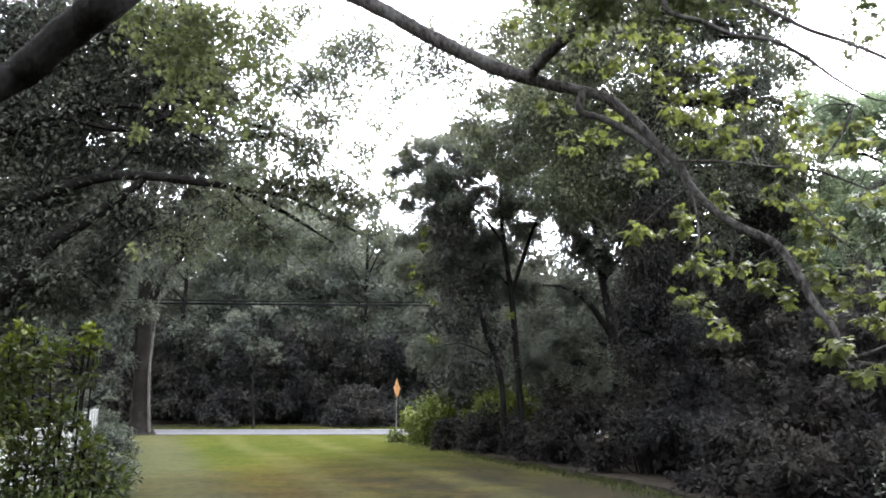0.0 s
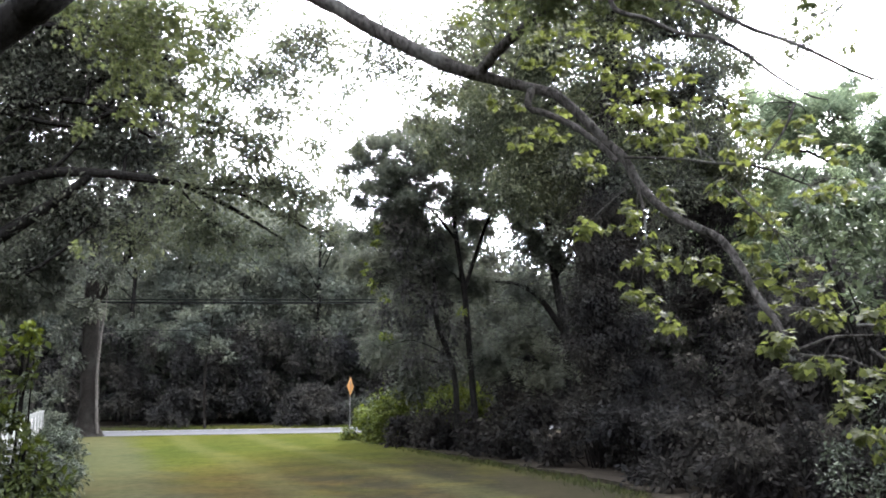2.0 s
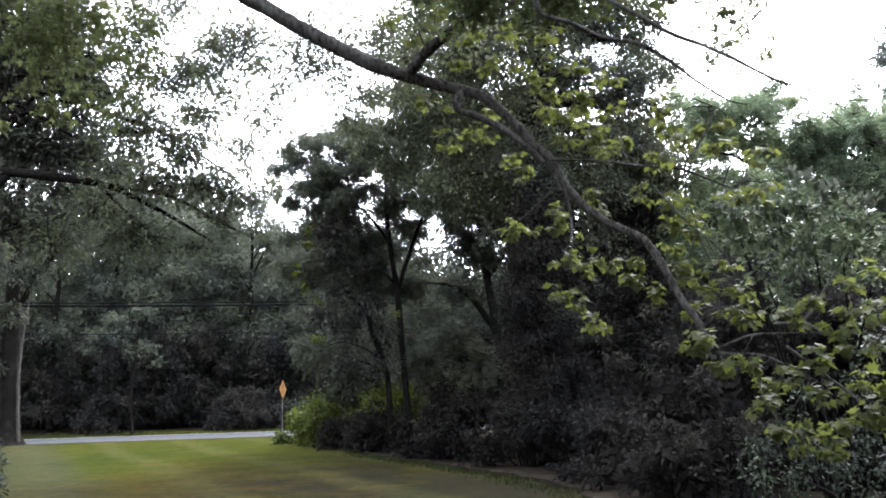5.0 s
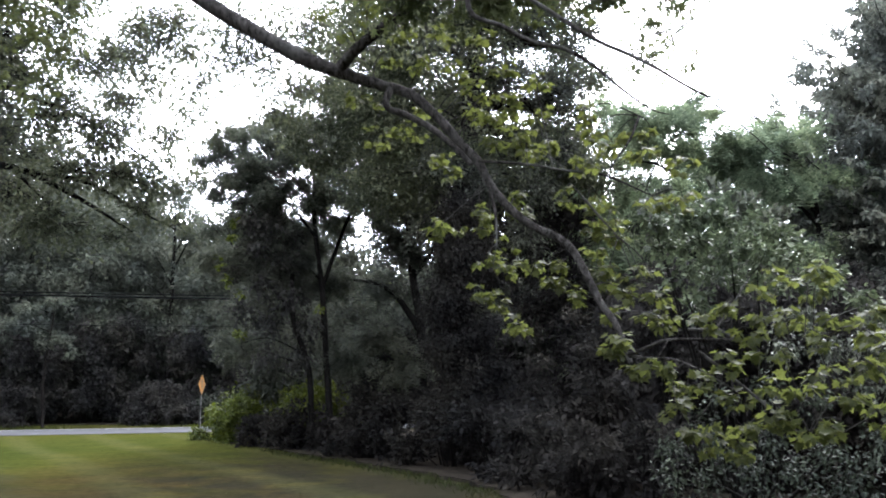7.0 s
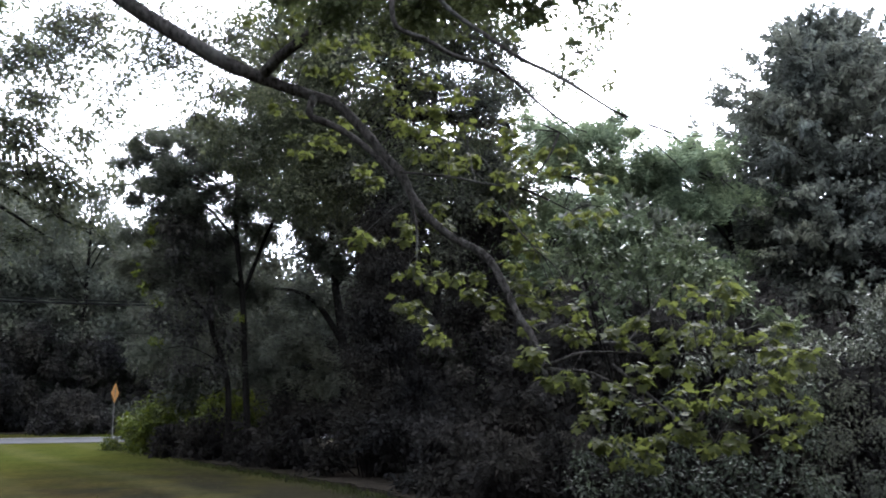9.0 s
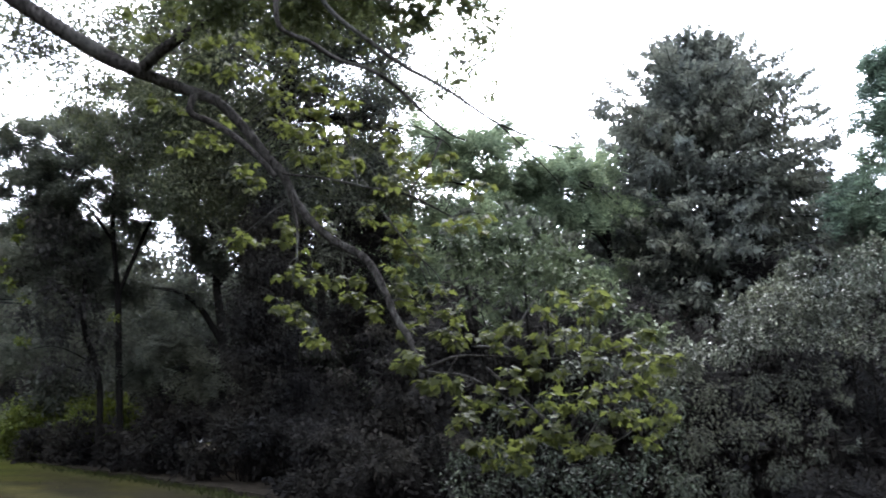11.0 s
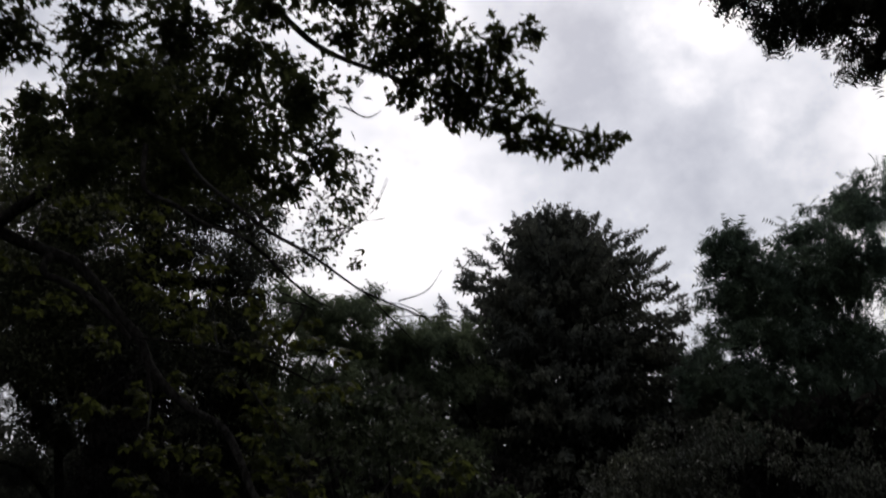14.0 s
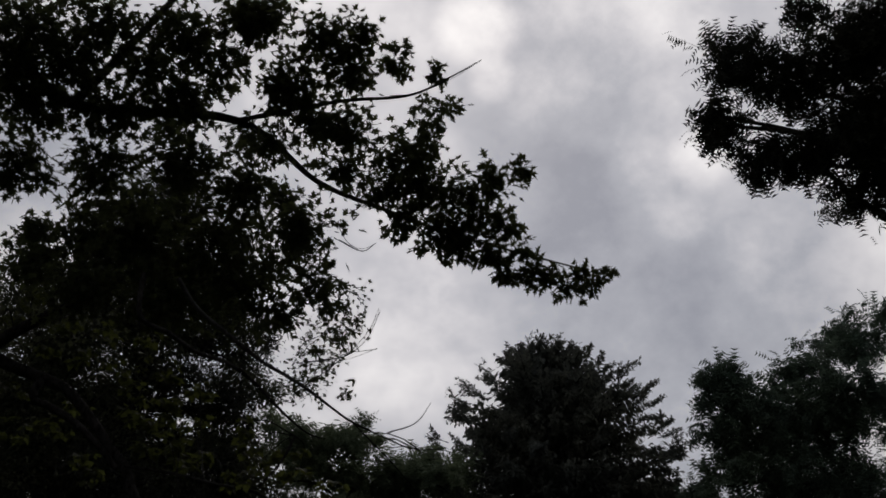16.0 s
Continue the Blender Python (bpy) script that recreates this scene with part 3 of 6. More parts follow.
def grass_blades():
    """Short tufts over the lawn and the far verge, and longer ones along the thicket's edge."""
    n = 600
    y = 13 + 27 * rng.random(n) ** 1.3
    x = rng.uniform(-1, 1, n) * (0.55 * y + 1) - 2
    keep = x < np.interp(y, [12, 15.8, 19, 22.7, 26, 30.4, 34, 38.5], [4.0, 4.5, 3.9, 2.6, 1.5, -0.2, -1.8, -2.2]) + 0.2 * rng.standard_normal(n)
    x, y = x[keep], y[keep]
    vx, vy = rng.uniform(-40, 30, 6000), rng.uniform(47.1, 52.4, 6000)
    tall = rng.random(6000) < 0.3
    ey = rng.uniform(14, 38, 5000)
    ex = np.interp(ey, [12, 15.8, 19, 22.7, 26, 30.0, 34, 38.5], [4.0, 4.0, 3.4, 2.2, 1.0, -0.5, -1.5, -1.9]) + 0.25 * rng.standard_normal(5000)
    px, py = np.concatenate([x, vx, ex]), np.concatenate([y, vy, ey])
    h = np.concatenate([rng.uniform(0.008, 0.03, len(x)), np.where(tall, 0.22, 0.1), rng.uniform(0.02, 0.08, 5000)])
    a = rng.uniform(0, 2 * np.pi, len(px))
    w = 0.006 + 0.06 * h
    zero = np.zeros_like(px)
    base = np.stack([px, py, zero - 0.02], -1)
    side = np.stack([np.cos(a) * w, np.sin(a) * w, zero], -1)
    tip = base + np.stack([0.5 * h * rng.standard_normal(len(px)), 0.5 * h * rng.standard_normal(len(px)), h + 0.03], -1)
    v = np.stack([base - side, base + side, tip], 1).reshape(-1, 3)
    ob = part("grass", fast_mesh("grass", v, np.arange(len(v)).reshape(-1, 3)), GRASS, None)
    tagged(ob, "short mown grass with longer tufts along the edges", "grass", kind="stuff")


grass_blades()

# ---- woods across the road ----
def far_tree(x, y, h, w, low, label, leaf=WOODS_LEAF, size=0.4, group="woods across the road"):
    t = thing("woodland_tree", x, y, 0, label, "tree", group)
    lean = rng.uniform(-0.4, 0.4)
    stem = [(x, y, -0.1, 0.2), (x + lean * 0.3, y, h * 0.4, 0.15), (x + lean, y, h * 0.75, 0.09), (x + lean, y, h * 0.95, 0.03)]
    limb(stem, t, DARK_BARK, "trunk", 8)
    clumps = []
    for i in range(24):
        up = low + (0.97 - low) * (i + 0.5) / 24
        a = i * 2.4 + rng.uniform(-0.5, 0.5)
        wide = w * math.sin(math.pi * min(1, 0.2 + 0.72 * (1 - (up - low) / (1 - low)))) * rng.uniform(0.5, 1.0)
        clumps.append((x + wide * math.cos(a), y + 0.7 * wide * math.sin(a), h * up, rng.uniform(0.9, 1.5) * w / 3))
        c = clumps[-1]
        if i % 3 == 0:
            limb([(x + lean * up, y, h * up * 0.8, 0.06), (c[0], c[1], c[2], 0.02)], t, DARK_BARK, sides=5, per=3)
    me, _ = crown_mesh(clumps, size, 1.35, "flake", flat=0.5, tight=0.25)
    part("crown", me, leaf, t)


for x in np.arange(-46, 48, 4.1):
    fine = -27 < x < 5
    tall = 17.5 if x < -12 else 13.4 if x < 1 else 10.0 if x < 12 else 12
    far_tree(x + rng.uniform(-1, 1), 53.5 + rng.uniform(-1, 2), tall * rng.uniform(0.92, 1.04), 3.0, 0.28, "tall leafy tree in the woods across the road", size=0.3 if fine else 0.9)
    far_tree(x + 2 + rng.uniform(-1, 1), 60 + rng.uniform(-1.5, 3), tall * rng.uniform(0.9, 1.06), 3.6, 0.06, "tall leafy tree deeper in the woods across the road", size=0.75 if fine else 1.4)
    far_tree(x + 1 + rng.uniform(-1, 1), 69 + rng.uniform(-1.5, 3), tall * rng.uniform(0.95, 1.05), 4.2, 0.02, "tall leafy tree at the back of the woods", size=1.3)


def understorey(name, x0, x1, y0, y1, h, n, leaf, size, label, cover=1.2, kind="flake", r=0.95):
    clumps = [(rng.uniform(x0, x1), rng.uniform(y0, y1), h * rng.uniform(0.1, 0.95) , rng.uniform(0.5, 1.0) * r) for _ in range(n)]
    me, _ = crown_mesh(clumps, size, cover, kind, tight=0.25)
    return tagged(part(name, me, leaf, None), label, "undergrowth", kind="stuff")


# these leaves carry the deep shade under the woods in their colour
understorey("woods_undergrowth", -27, 5, 52.4, 54.4, 5.8, 230, HALF_SHADE_LEAF, 0.28, "dense dark undergrowth along the edge of the woods", 1.5)
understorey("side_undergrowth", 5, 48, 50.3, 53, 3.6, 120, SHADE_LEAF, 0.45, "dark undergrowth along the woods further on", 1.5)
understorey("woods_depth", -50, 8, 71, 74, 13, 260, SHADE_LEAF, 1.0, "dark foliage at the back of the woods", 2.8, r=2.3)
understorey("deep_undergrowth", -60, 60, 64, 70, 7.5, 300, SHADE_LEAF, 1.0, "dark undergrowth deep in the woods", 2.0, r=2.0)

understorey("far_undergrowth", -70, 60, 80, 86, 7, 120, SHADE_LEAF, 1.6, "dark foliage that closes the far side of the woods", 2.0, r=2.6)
for x, y, h in ((-9.5, 57.5, 11.5), (-7.0, 64, 12.5), (-11.0, 64.5, 14), (-4.5, 57.5, 11)):
    far_tree(x, y, h, 3.4, 0.02, "tall leafy tree deeper in the woods across the road", size=0.45)

# ---- added tree belts that close the place behind and beside the lawn ----
# the rear rows are never in view; they keep sky light off the plants
for x, y in [(-33 + 5.2 * i, -17 - 2.5 * math.sin(i * 1.7)) for i in range(14)] + [(-29 - 2 * math.sin(i), -12 + 5.4 * i) for i in range(10)] + [(38 + 2 * math.sin(i * 2), -12 + 5.4 * i) for i in range(11)]:
    far_tree(x, y, 10.5 if x > 30 and y > 20 else rng.uniform(13, 17), 3.4 if x > 30 else 4.2, 0.08, "tall leafy tree in the belt added to close the lot and cut sky light", DARK_LEAF, 0.6 if x > 30 and y > 20 else 1.3, "tree belt round the lot")

for x, y, w, h, leaf, label in ((-12.6, 51.3, 1.7, 1.9, HALF_SHADE_LEAF, "grey-green shrub at the foot of the woods"), (-5.0, 51.2, 2.3, 2.0, HALF_SHADE_LEAF, "rounded shrub at the foot of the woods"),
                               (-3.0, 51.2, 1.3, 1.5, DARK_LEAF, "low green shrub beside the road sign"), (-20, 49.8, 1.8, 2.0, WOODS_LEAF, "grey-green shrub at the foot of the woods")):
    bush("verge_shrub", x, y, w, h, leaf, 0.22, 1.1, "chip", label, group="shrubs along the far verge")
tree("pale_sapling", (-10.8, 49.2, 0), [(-10.8, 49.2, -0.1, 0.07), (-10.9, 49.2, 2.5, 0.06), (-10.6, 49.2, 5.5, 0.04), (-10.5, 49.2, 7, 0.02)],
     [(-11.6, 49, 5.0, 0.8), (-12.6, 49, 5.2, 0.8), (-11.0, 49, 4.3, 0.7), (-10.0, 49, 4.6, 0.7), (-13, 49, 4.4, 0.6), (-11.8, 49, 6.0, 0.8), (-10.4, 49, 6.4, 0.7), (-9.6, 49, 3.7, 0.5)],
     WOODS_LEAF, 0.2, 1.0, "chip", ROADSIDE_BARK, "slim pale sapling at the edge of the woods", "tree", flat=0.4)

# ---- roadside tree, sign and wires ----
RT = (-14.08, 41.0)
limb_rows = [[(RT[0] + 0.1, RT[1], 6.0, 0.22), (RT[0] + 2.2, RT[1] - 1, 8.5, 0.12), (RT[0] + 3.8, RT[1] - 1.5, 10.0, 0.05)],
             [(RT[0] + 0.1, RT[1], 7.0, 0.22), (RT[0] - 2.4, RT[1] - 1, 9.5, 0.12), (RT[0] - 4, RT[1] - 1, 11, 0.05)]]
tree("roadside_tree", (*RT, 0), [(RT[0], RT[1], -0.1, 0.9), (RT[0], RT[1], 0.25, 0.58), (RT[0] + 0.03, RT[1], 0.9, 0.44), (RT[0] + 0.02, RT[1], 2.0, 0.39), (RT[0] - 0.05, RT[1], 6.0, 0.34), (RT[0], RT[1], 10, 0.22), (RT[0] + 0.3, RT[1], 14, 0.08)],
     [(RT[0] + 3.9, RT[1] - 1.5, 10.3, 1.6), (RT[0] + 2.2, RT[1] - 1, 9.0, 1.4), (RT[0] - 2.5, RT[1] - 1, 9.5, 1.6), (RT[0] - 4, RT[1] - 1, 11.5, 1.8), (RT[0], RT[1] - 1, 12.5, 2), (RT[0] + 2.5, RT[1], 13, 2),
      (RT[0] + 1, RT[1] - 1.5, 7.2, 1.1), (RT[0] - 1.2, RT[1] - 1.5, 7.8, 1.2), (RT[0] + 0.2, RT[1] - 0.7, 5.6, 0.8), (RT[0] - 0.9, RT[1] - 0.6, 4.6, 0.8), (RT[0] - 0.5, RT[1] - 0.6, 3.4, 0.6), (RT[0] - 1.6, RT[1] - 0.6, 6.0, 1.0), (RT[0] - 1.2, RT[1] - 0.4, 2.4, 0.6)],
     OAK_LEAF, 0.22, 1.3, "chip", ROADSIDE_BARK, "old broad-trunked tree at the edge of the road", "tree", limb_rows)
snag = thing("dead_sapling", RT[0] + 0.55, RT[1] - 0.3, 0, "pale dead sapling beside the old roadside tree", "dead tree")
limb([(RT[0] + 0.55, RT[1] - 0.3, -0.05, 0.07), (RT[0] + 0.42, RT[1] - 0.3, 2.6, 0.06), (RT[0] + 0.55, RT[1] - 0.35, 4.6, 0.05), (RT[0] + 0.75, RT[1] - 0.3, 6.6, 0.02)], snag, DEAD_WOOD, "trunk", 6)
limb([(RT[0] + 0.55, RT[1] - 0.35, 4.4, 0.03), (RT[0] + 0.95, RT[1] - 0.4, 4.5, 0.02), (RT[0] + 1.3, RT[1] - 0.4, 4.3, 0.01)], snag, DEAD_WOOD, sides=5)


def warning_sign(x, y, turn):
    s = thing("warning_sign", x, y, 0, "orange-yellow diamond road warning sign on a steel post", "road sign")
    m = pose(x, y, 0, 0, 0, turn)
    bm = bmesh.new()
    box(bm, -0.03, 0.0, -0.1, 0.03, 0.035, 2.35, m)
    part("post", bm, STEEL, s)
    bm = bmesh.new()
    d = m @ Matrix.Translation((0, -0.012, 2.03)) @ Matrix.Rotation(radians(45), 4, "Y")
    box(bm, -0.305, -0.004, -0.305, 0.305, 0.004, 0.305, d)
    panel = part("panel", bm, SIGN_FACE, s)
    bm = bmesh.new()
    for a, b, c, e in ((-0.285, 0.27, 0.285, 0.285), (-0.285, -0.285, 0.285, -0.27), (-0.285, -0.27, -0.27, 0.27), (0.27, -0.27, 0.285, 0.27)):
        box(bm, a, -0.0075, b, c, -0.005, e, d)
    part("border", bm, SIGN_BLACK, panel, "thin black border")
    bm = bmesh.new()
    up = m @ Matrix.Translation((0, -0.012, 2.03))
    box(bm, -0.04, -0.0085, -0.2, 0.04, -0.005, 0.08, up)
    for side in (1, -1):
        box(bm, -0.035, -0.0085, -0.02, 0.035, -0.005, 0.17, up @ Matrix.Translation((side * 0.06, 0, 0.09)) @ Matrix.Rotation(radians(-40 * side), 4, "Y"))
    part("symbol", bm, SIGN_BLACK, panel, "dark symbol")


warning_sign(-2.38, 40.0, 73)


def overhead_wire(y, z0, z1, sag, r):
    """A cable that hangs along the road from beyond one side of the view to the other."""
    s = np.linspace(0, 1, 40)
    x = -40 + 75 * s
    z = z0 + (z1 - z0) * s - sag * 4 * s * (1 - s)
    v, f = tube(np.stack([x, 0 * x + y, z, 0 * x + r], -1), 6, 0.0)
    tagged(part("overhead_wire", fast_mesh("overhead_wire", v, f), WIRE, None), "black utility cable hung along the road", "cable", "overhead wires")


def utility_pole(x, y):
    p = thing("utility_pole", x, y, 0, "weathered wooden utility pole beside the road", "utility pole", "utility poles")
    limb([(x, y, -0.3, 0.17), (x, y, 4, 0.15), (x, y, 9, 0.12)], p, GREY_BARK, "pole", 12)
    bm = bmesh.new()
    box(bm, x - 0.06, y - 0.9, 7.9, x + 0.06, y + 0.9, 8.02)
    part("crossarm", bm, GREY_BARK, p)


utility_pole(-40, 44.2)
utility_pole(35, 44.2)
overhead_wire(44.0, 7.0, 6.5, 0.62, 0.05)
overhead_wire(44.05, 7.25, 6.75, 0.72, 0.03)
overhead_wire(44.1, 5.6, 5.2, 0.6, 0.015)

# ---- big shade tree beside the lawn ----
OAK_LIMBS = [[(-7.65, 14.1, 4.19, 0.133), (-6.34, 14.1, 4.82, 0.109), (-5.27, 14.1, 5.14, 0.087), (-4.54, 14.1, 5.16, 0.076), (-3.26, 14.1, 4.99, 0.046), (-2.35, 14.1, 4.57, 0.032), (-1.53, 14.1, 4.06, 0.0134)],
             [(-7.24, 14.1, 2.67, 0.201), (-6.59, 14.1, 3.46, 0.148), (-6.18, 14.1, 3.95, 0.127), (-5.49, 14.1, 4.43, 0.106), (-4.93, 14.1, 4.81, 0.086), (-4.58, 14.1, 5.11, 0.067)],
             [(-7.33, 14.1, 5.76, 0.093), (-5.89, 14.1, 6.22, 0.07), (-4.69, 14.1, 6.31, 0.049), (-3.66, 14.1, 5.73, 0.0189)],
             [(-7.45, 14.1, 7.2, 0.096), (-5.98, 14.1, 7.58, 0.072), (-4.76, 14.1, 7.57, 0.05), (-3.08, 14.1, 7.55, 0.0195)]]
OAK_LIMBS += [[(-6.07, 14.1, 6.18, 0.05), (-4.86, 14.1, 5.93, 0.039), (-3.87, 14.1, 6.3, 0.038), (-3.03, 14.1, 6.06, 0.028), (-2.2, 14.1, 5.72, 0.022), (-1.47, 14.1, 5.25, 0.0164), (-1.01, 14.1, 4.88, 0.009)],
              [(-4.17, 14.1, 5.1, 0.047), (-2.99, 14.1, 4.94, 0.037), (-2.18, 14.1, 4.78, 0.027), (-1.45, 14.1, 4.38, 0.0179), (-0.91, 14.1, 4.11, 0.0089)],
              [(-5.26, 14.1, 5.11, 0.039), (-4.84, 14.1, 5.55, 0.029), (-4.24, 14.1, 6.4, 0.023), (-3.99, 14.1, 7.07, 0.0137)],
              [(-6.34, 14.1, 4.82, 0.05), (-6.11, 14.1, 5.47, 0.04), (-5.6, 14.1, 6.03, 0.03), (-5.46, 14.1, 6.8, 0.02)],
              [(-6.59, 14.1, 3.46, 0.059), (-5.79, 14.1, 3.46, 0.039), (-5.09, 14.1, 3.81, 0.029), (-4.5, 14.1, 4.35, 0.0189)],
              [(-3.26, 14.1, 4.97, 0.028), (-2.8, 14.1, 4.52, 0.0183), (-2.34, 14.1, 4.07, 0.0144), (-1.97, 14.1, 3.71, 0.0072)]]
OAK_DENSE = ([(-6.85, 14.6, 5.9, 1.262), (-5.83, 14.6, 6.39, 1.033), (-4.71, 14.6, 6.87, 0.814), (-6.58, 14.6, 7.49, 1.183), (-5.45, 14.6, 7.99, 1.059), (-7.12, 14.6, 8.11, 0.993), (-6.08, 14.6, 7.29, 0.846), (-4.97, 14.6, 4.64, 0.986), (-6.39, 14.6, 4.84, 1.126), (-4.08, 14.6, 5.69, 0.737), (-7.85, 14.6, 6.4, 1.526), (-7.66, 14.6, 4.28, 1.477), (-6.49, 14.6, 3.71, 0.913), (-4.03, 14.6, 4.45, 0.579), (-4.85, 14.6, 5.89, 0.701), (-7.12, 14.6, 6.9, 0.97), (-4.37, 14.6, 7.78, 0.825), (-5.86, 14.6, 5.41, 0.712), (-5.38, 14.6, 6.88, 0.723), (-3.56, 14.6, 6.86, 0.598)] + [(-4.4, 14.6, 6.28, 0.6), (-5.39, 14.6, 3.89, 0.593), (-6.34, 14.6, 8.2, 0.76), (-5.6, 14.6, 7.28, 0.575), (-5.03, 14.6, 7.38, 0.569), (-4.44, 14.6, 7.17, 0.509), (-4.03, 14.6, 6.67, 0.5), (-5.76, 14.6, 6.78, 0.52), (-5.07, 14.6, 6.38, 0.508), (-4.47, 14.6, 5.79, 0.496), (-3.89, 14.6, 7.77, 0.511), (-3.87, 14.6, 5.11, 0.485), (-5.99, 14.6, 5.9, 0.514), (-5.4, 14.6, 5.5, 0.454), (-6.7, 14.6, 6.49, 0.635), (-3.68, 14.6, 6.17, 0.394), (-3.52, 14.6, 5.69, 0.35), (-3.86, 14.6, 7.07, 0.402)])
OAK_AIRY = ([(-3.5, 14, 7.03, 0.723), (-2.9, 14, 5.7, 0.649), (-2.34, 14, 4.96, 0.545), (-1.71, 14, 4.95, 0.451), (-1.44, 14, 4.41, 0.446), (-0.9, 14, 4.22, 0.336), (-4, 14, 7.91, 0.795), (-2.69, 14, 7.5, 0.674), (-2.02, 14, 6.63, 0.421), (-2.14, 14, 7.89, 0.483), (-3.22, 14, 4.6, 0.595), (-2.49, 14, 4.14, 0.54), (-3.82, 14, 4.06, 0.552), (-3.11, 14, 6.36, 0.519), (-2.55, 14, 6.07, 0.418), (-2, 14, 5.51, 0.411), (-1.36, 14, 5.13, 0.315), (-1.83, 14, 6.06, 0.322), (-1.09, 14, 4.77, 0.268), (-0.64, 14, 4.94, 0.179)] + [(-2.94, 14, 4.14, 0.453), (-1.78, 14, 3.96, 0.356), (-3.06, 14, 5.14, 0.461)]) + [(-2.8, 13.8, 6.99, 0.565), (-2.31, 13.8, 6.51, 0.509), (-1.86, 13.8, 6.81, 0.417), (-2.64, 13.8, 5.8, 0.549), (-2.1, 13.8, 5.66, 0.453), (-1.65, 13.8, 6.04, 0.363), (-2.44, 13.8, 4.96, 0.494), (-1.82, 13.8, 4.91, 0.445), (-1.27, 13.8, 4.77, 0.353), (-0.97, 13.8, 5.13, 0.248), (-2.61, 13.8, 4.29, 0.446), (-1.55, 13.8, 7.11, 0.325), (-1.15, 13.8, 5.55, 0.232), (-0.87, 13.8, 4.7, 0.193)] + [(-1.47, 13.8, 7.11, 0.39), (-0.99, 13.8, 7.33, 0.335), (-1.27, 13.8, 6.32, 0.346), (-1.64, 13.8, 5.6, 0.378), (-1.07, 13.8, 5.45, 0.285), (-0.64, 13.8, 4.78, 0.246), (-1.36, 13.8, 4.84, 0.336), (-1.94, 13.8, 5.32, 0.377), (-0.8, 13.8, 6.89, 0.239), (-0.53, 13.8, 6.37, 0.181), (-1.61, 13.8, 6.65, 0.35), (-0.48, 13.8, 7.19, 0.222), (-0.85, 13.8, 5.9, 0.216)]
OAK_LOW = [(-6.54, 14.37, 3.75, 0.45), (-5.81, 13.96, 3.59, 0.46), (-5.51, 14.49, 3.76, 0.41), (-6.27, 14.44, 3.21, 0.45), (-5.79, 14.59, 3.18, 0.42), (-6.63, 14.48, 2.94, 0.40), (-5.39, 14.93, 3.35, 0.34), (-5.25, 15.01, 3.73, 0.30)]
oak = tree("oak_tree", (-9.2, 14.5, 0), [(-9.2, 14.5, -0.1, 0.5), (-9.0, 14.5, 2.0, 0.38), (-8.4, 14.5, 4.2, 0.33), (-8.0, 14.4, 7, 0.24), (-7.5, 14.2, 10, 0.12), (-7.2, 14, 12, 0.04)],
           OAK_DENSE + OAK_LOW, OAK_LEAF, 0.11, 1.35, "chip", DARK_BARK, "spreading dark-leaved oak with long low limbs beside the lawn", "tree", OAK_LIMBS, droop=0.3, tight=0.24)
me, twigs = crown_mesh(OAK_AIRY, 0.085, 0.55, "oak", flat=0.4, per=5, droop=0.4, tight=0.5)
part("fringe", me, OLIVE_LEAF, oak, "looser sprays of leaves at the tips of the limbs")
tagged(part("twig_mass", twig_mesh(twigs, 0.006), DARK_BARK, oak), kind="stuff")

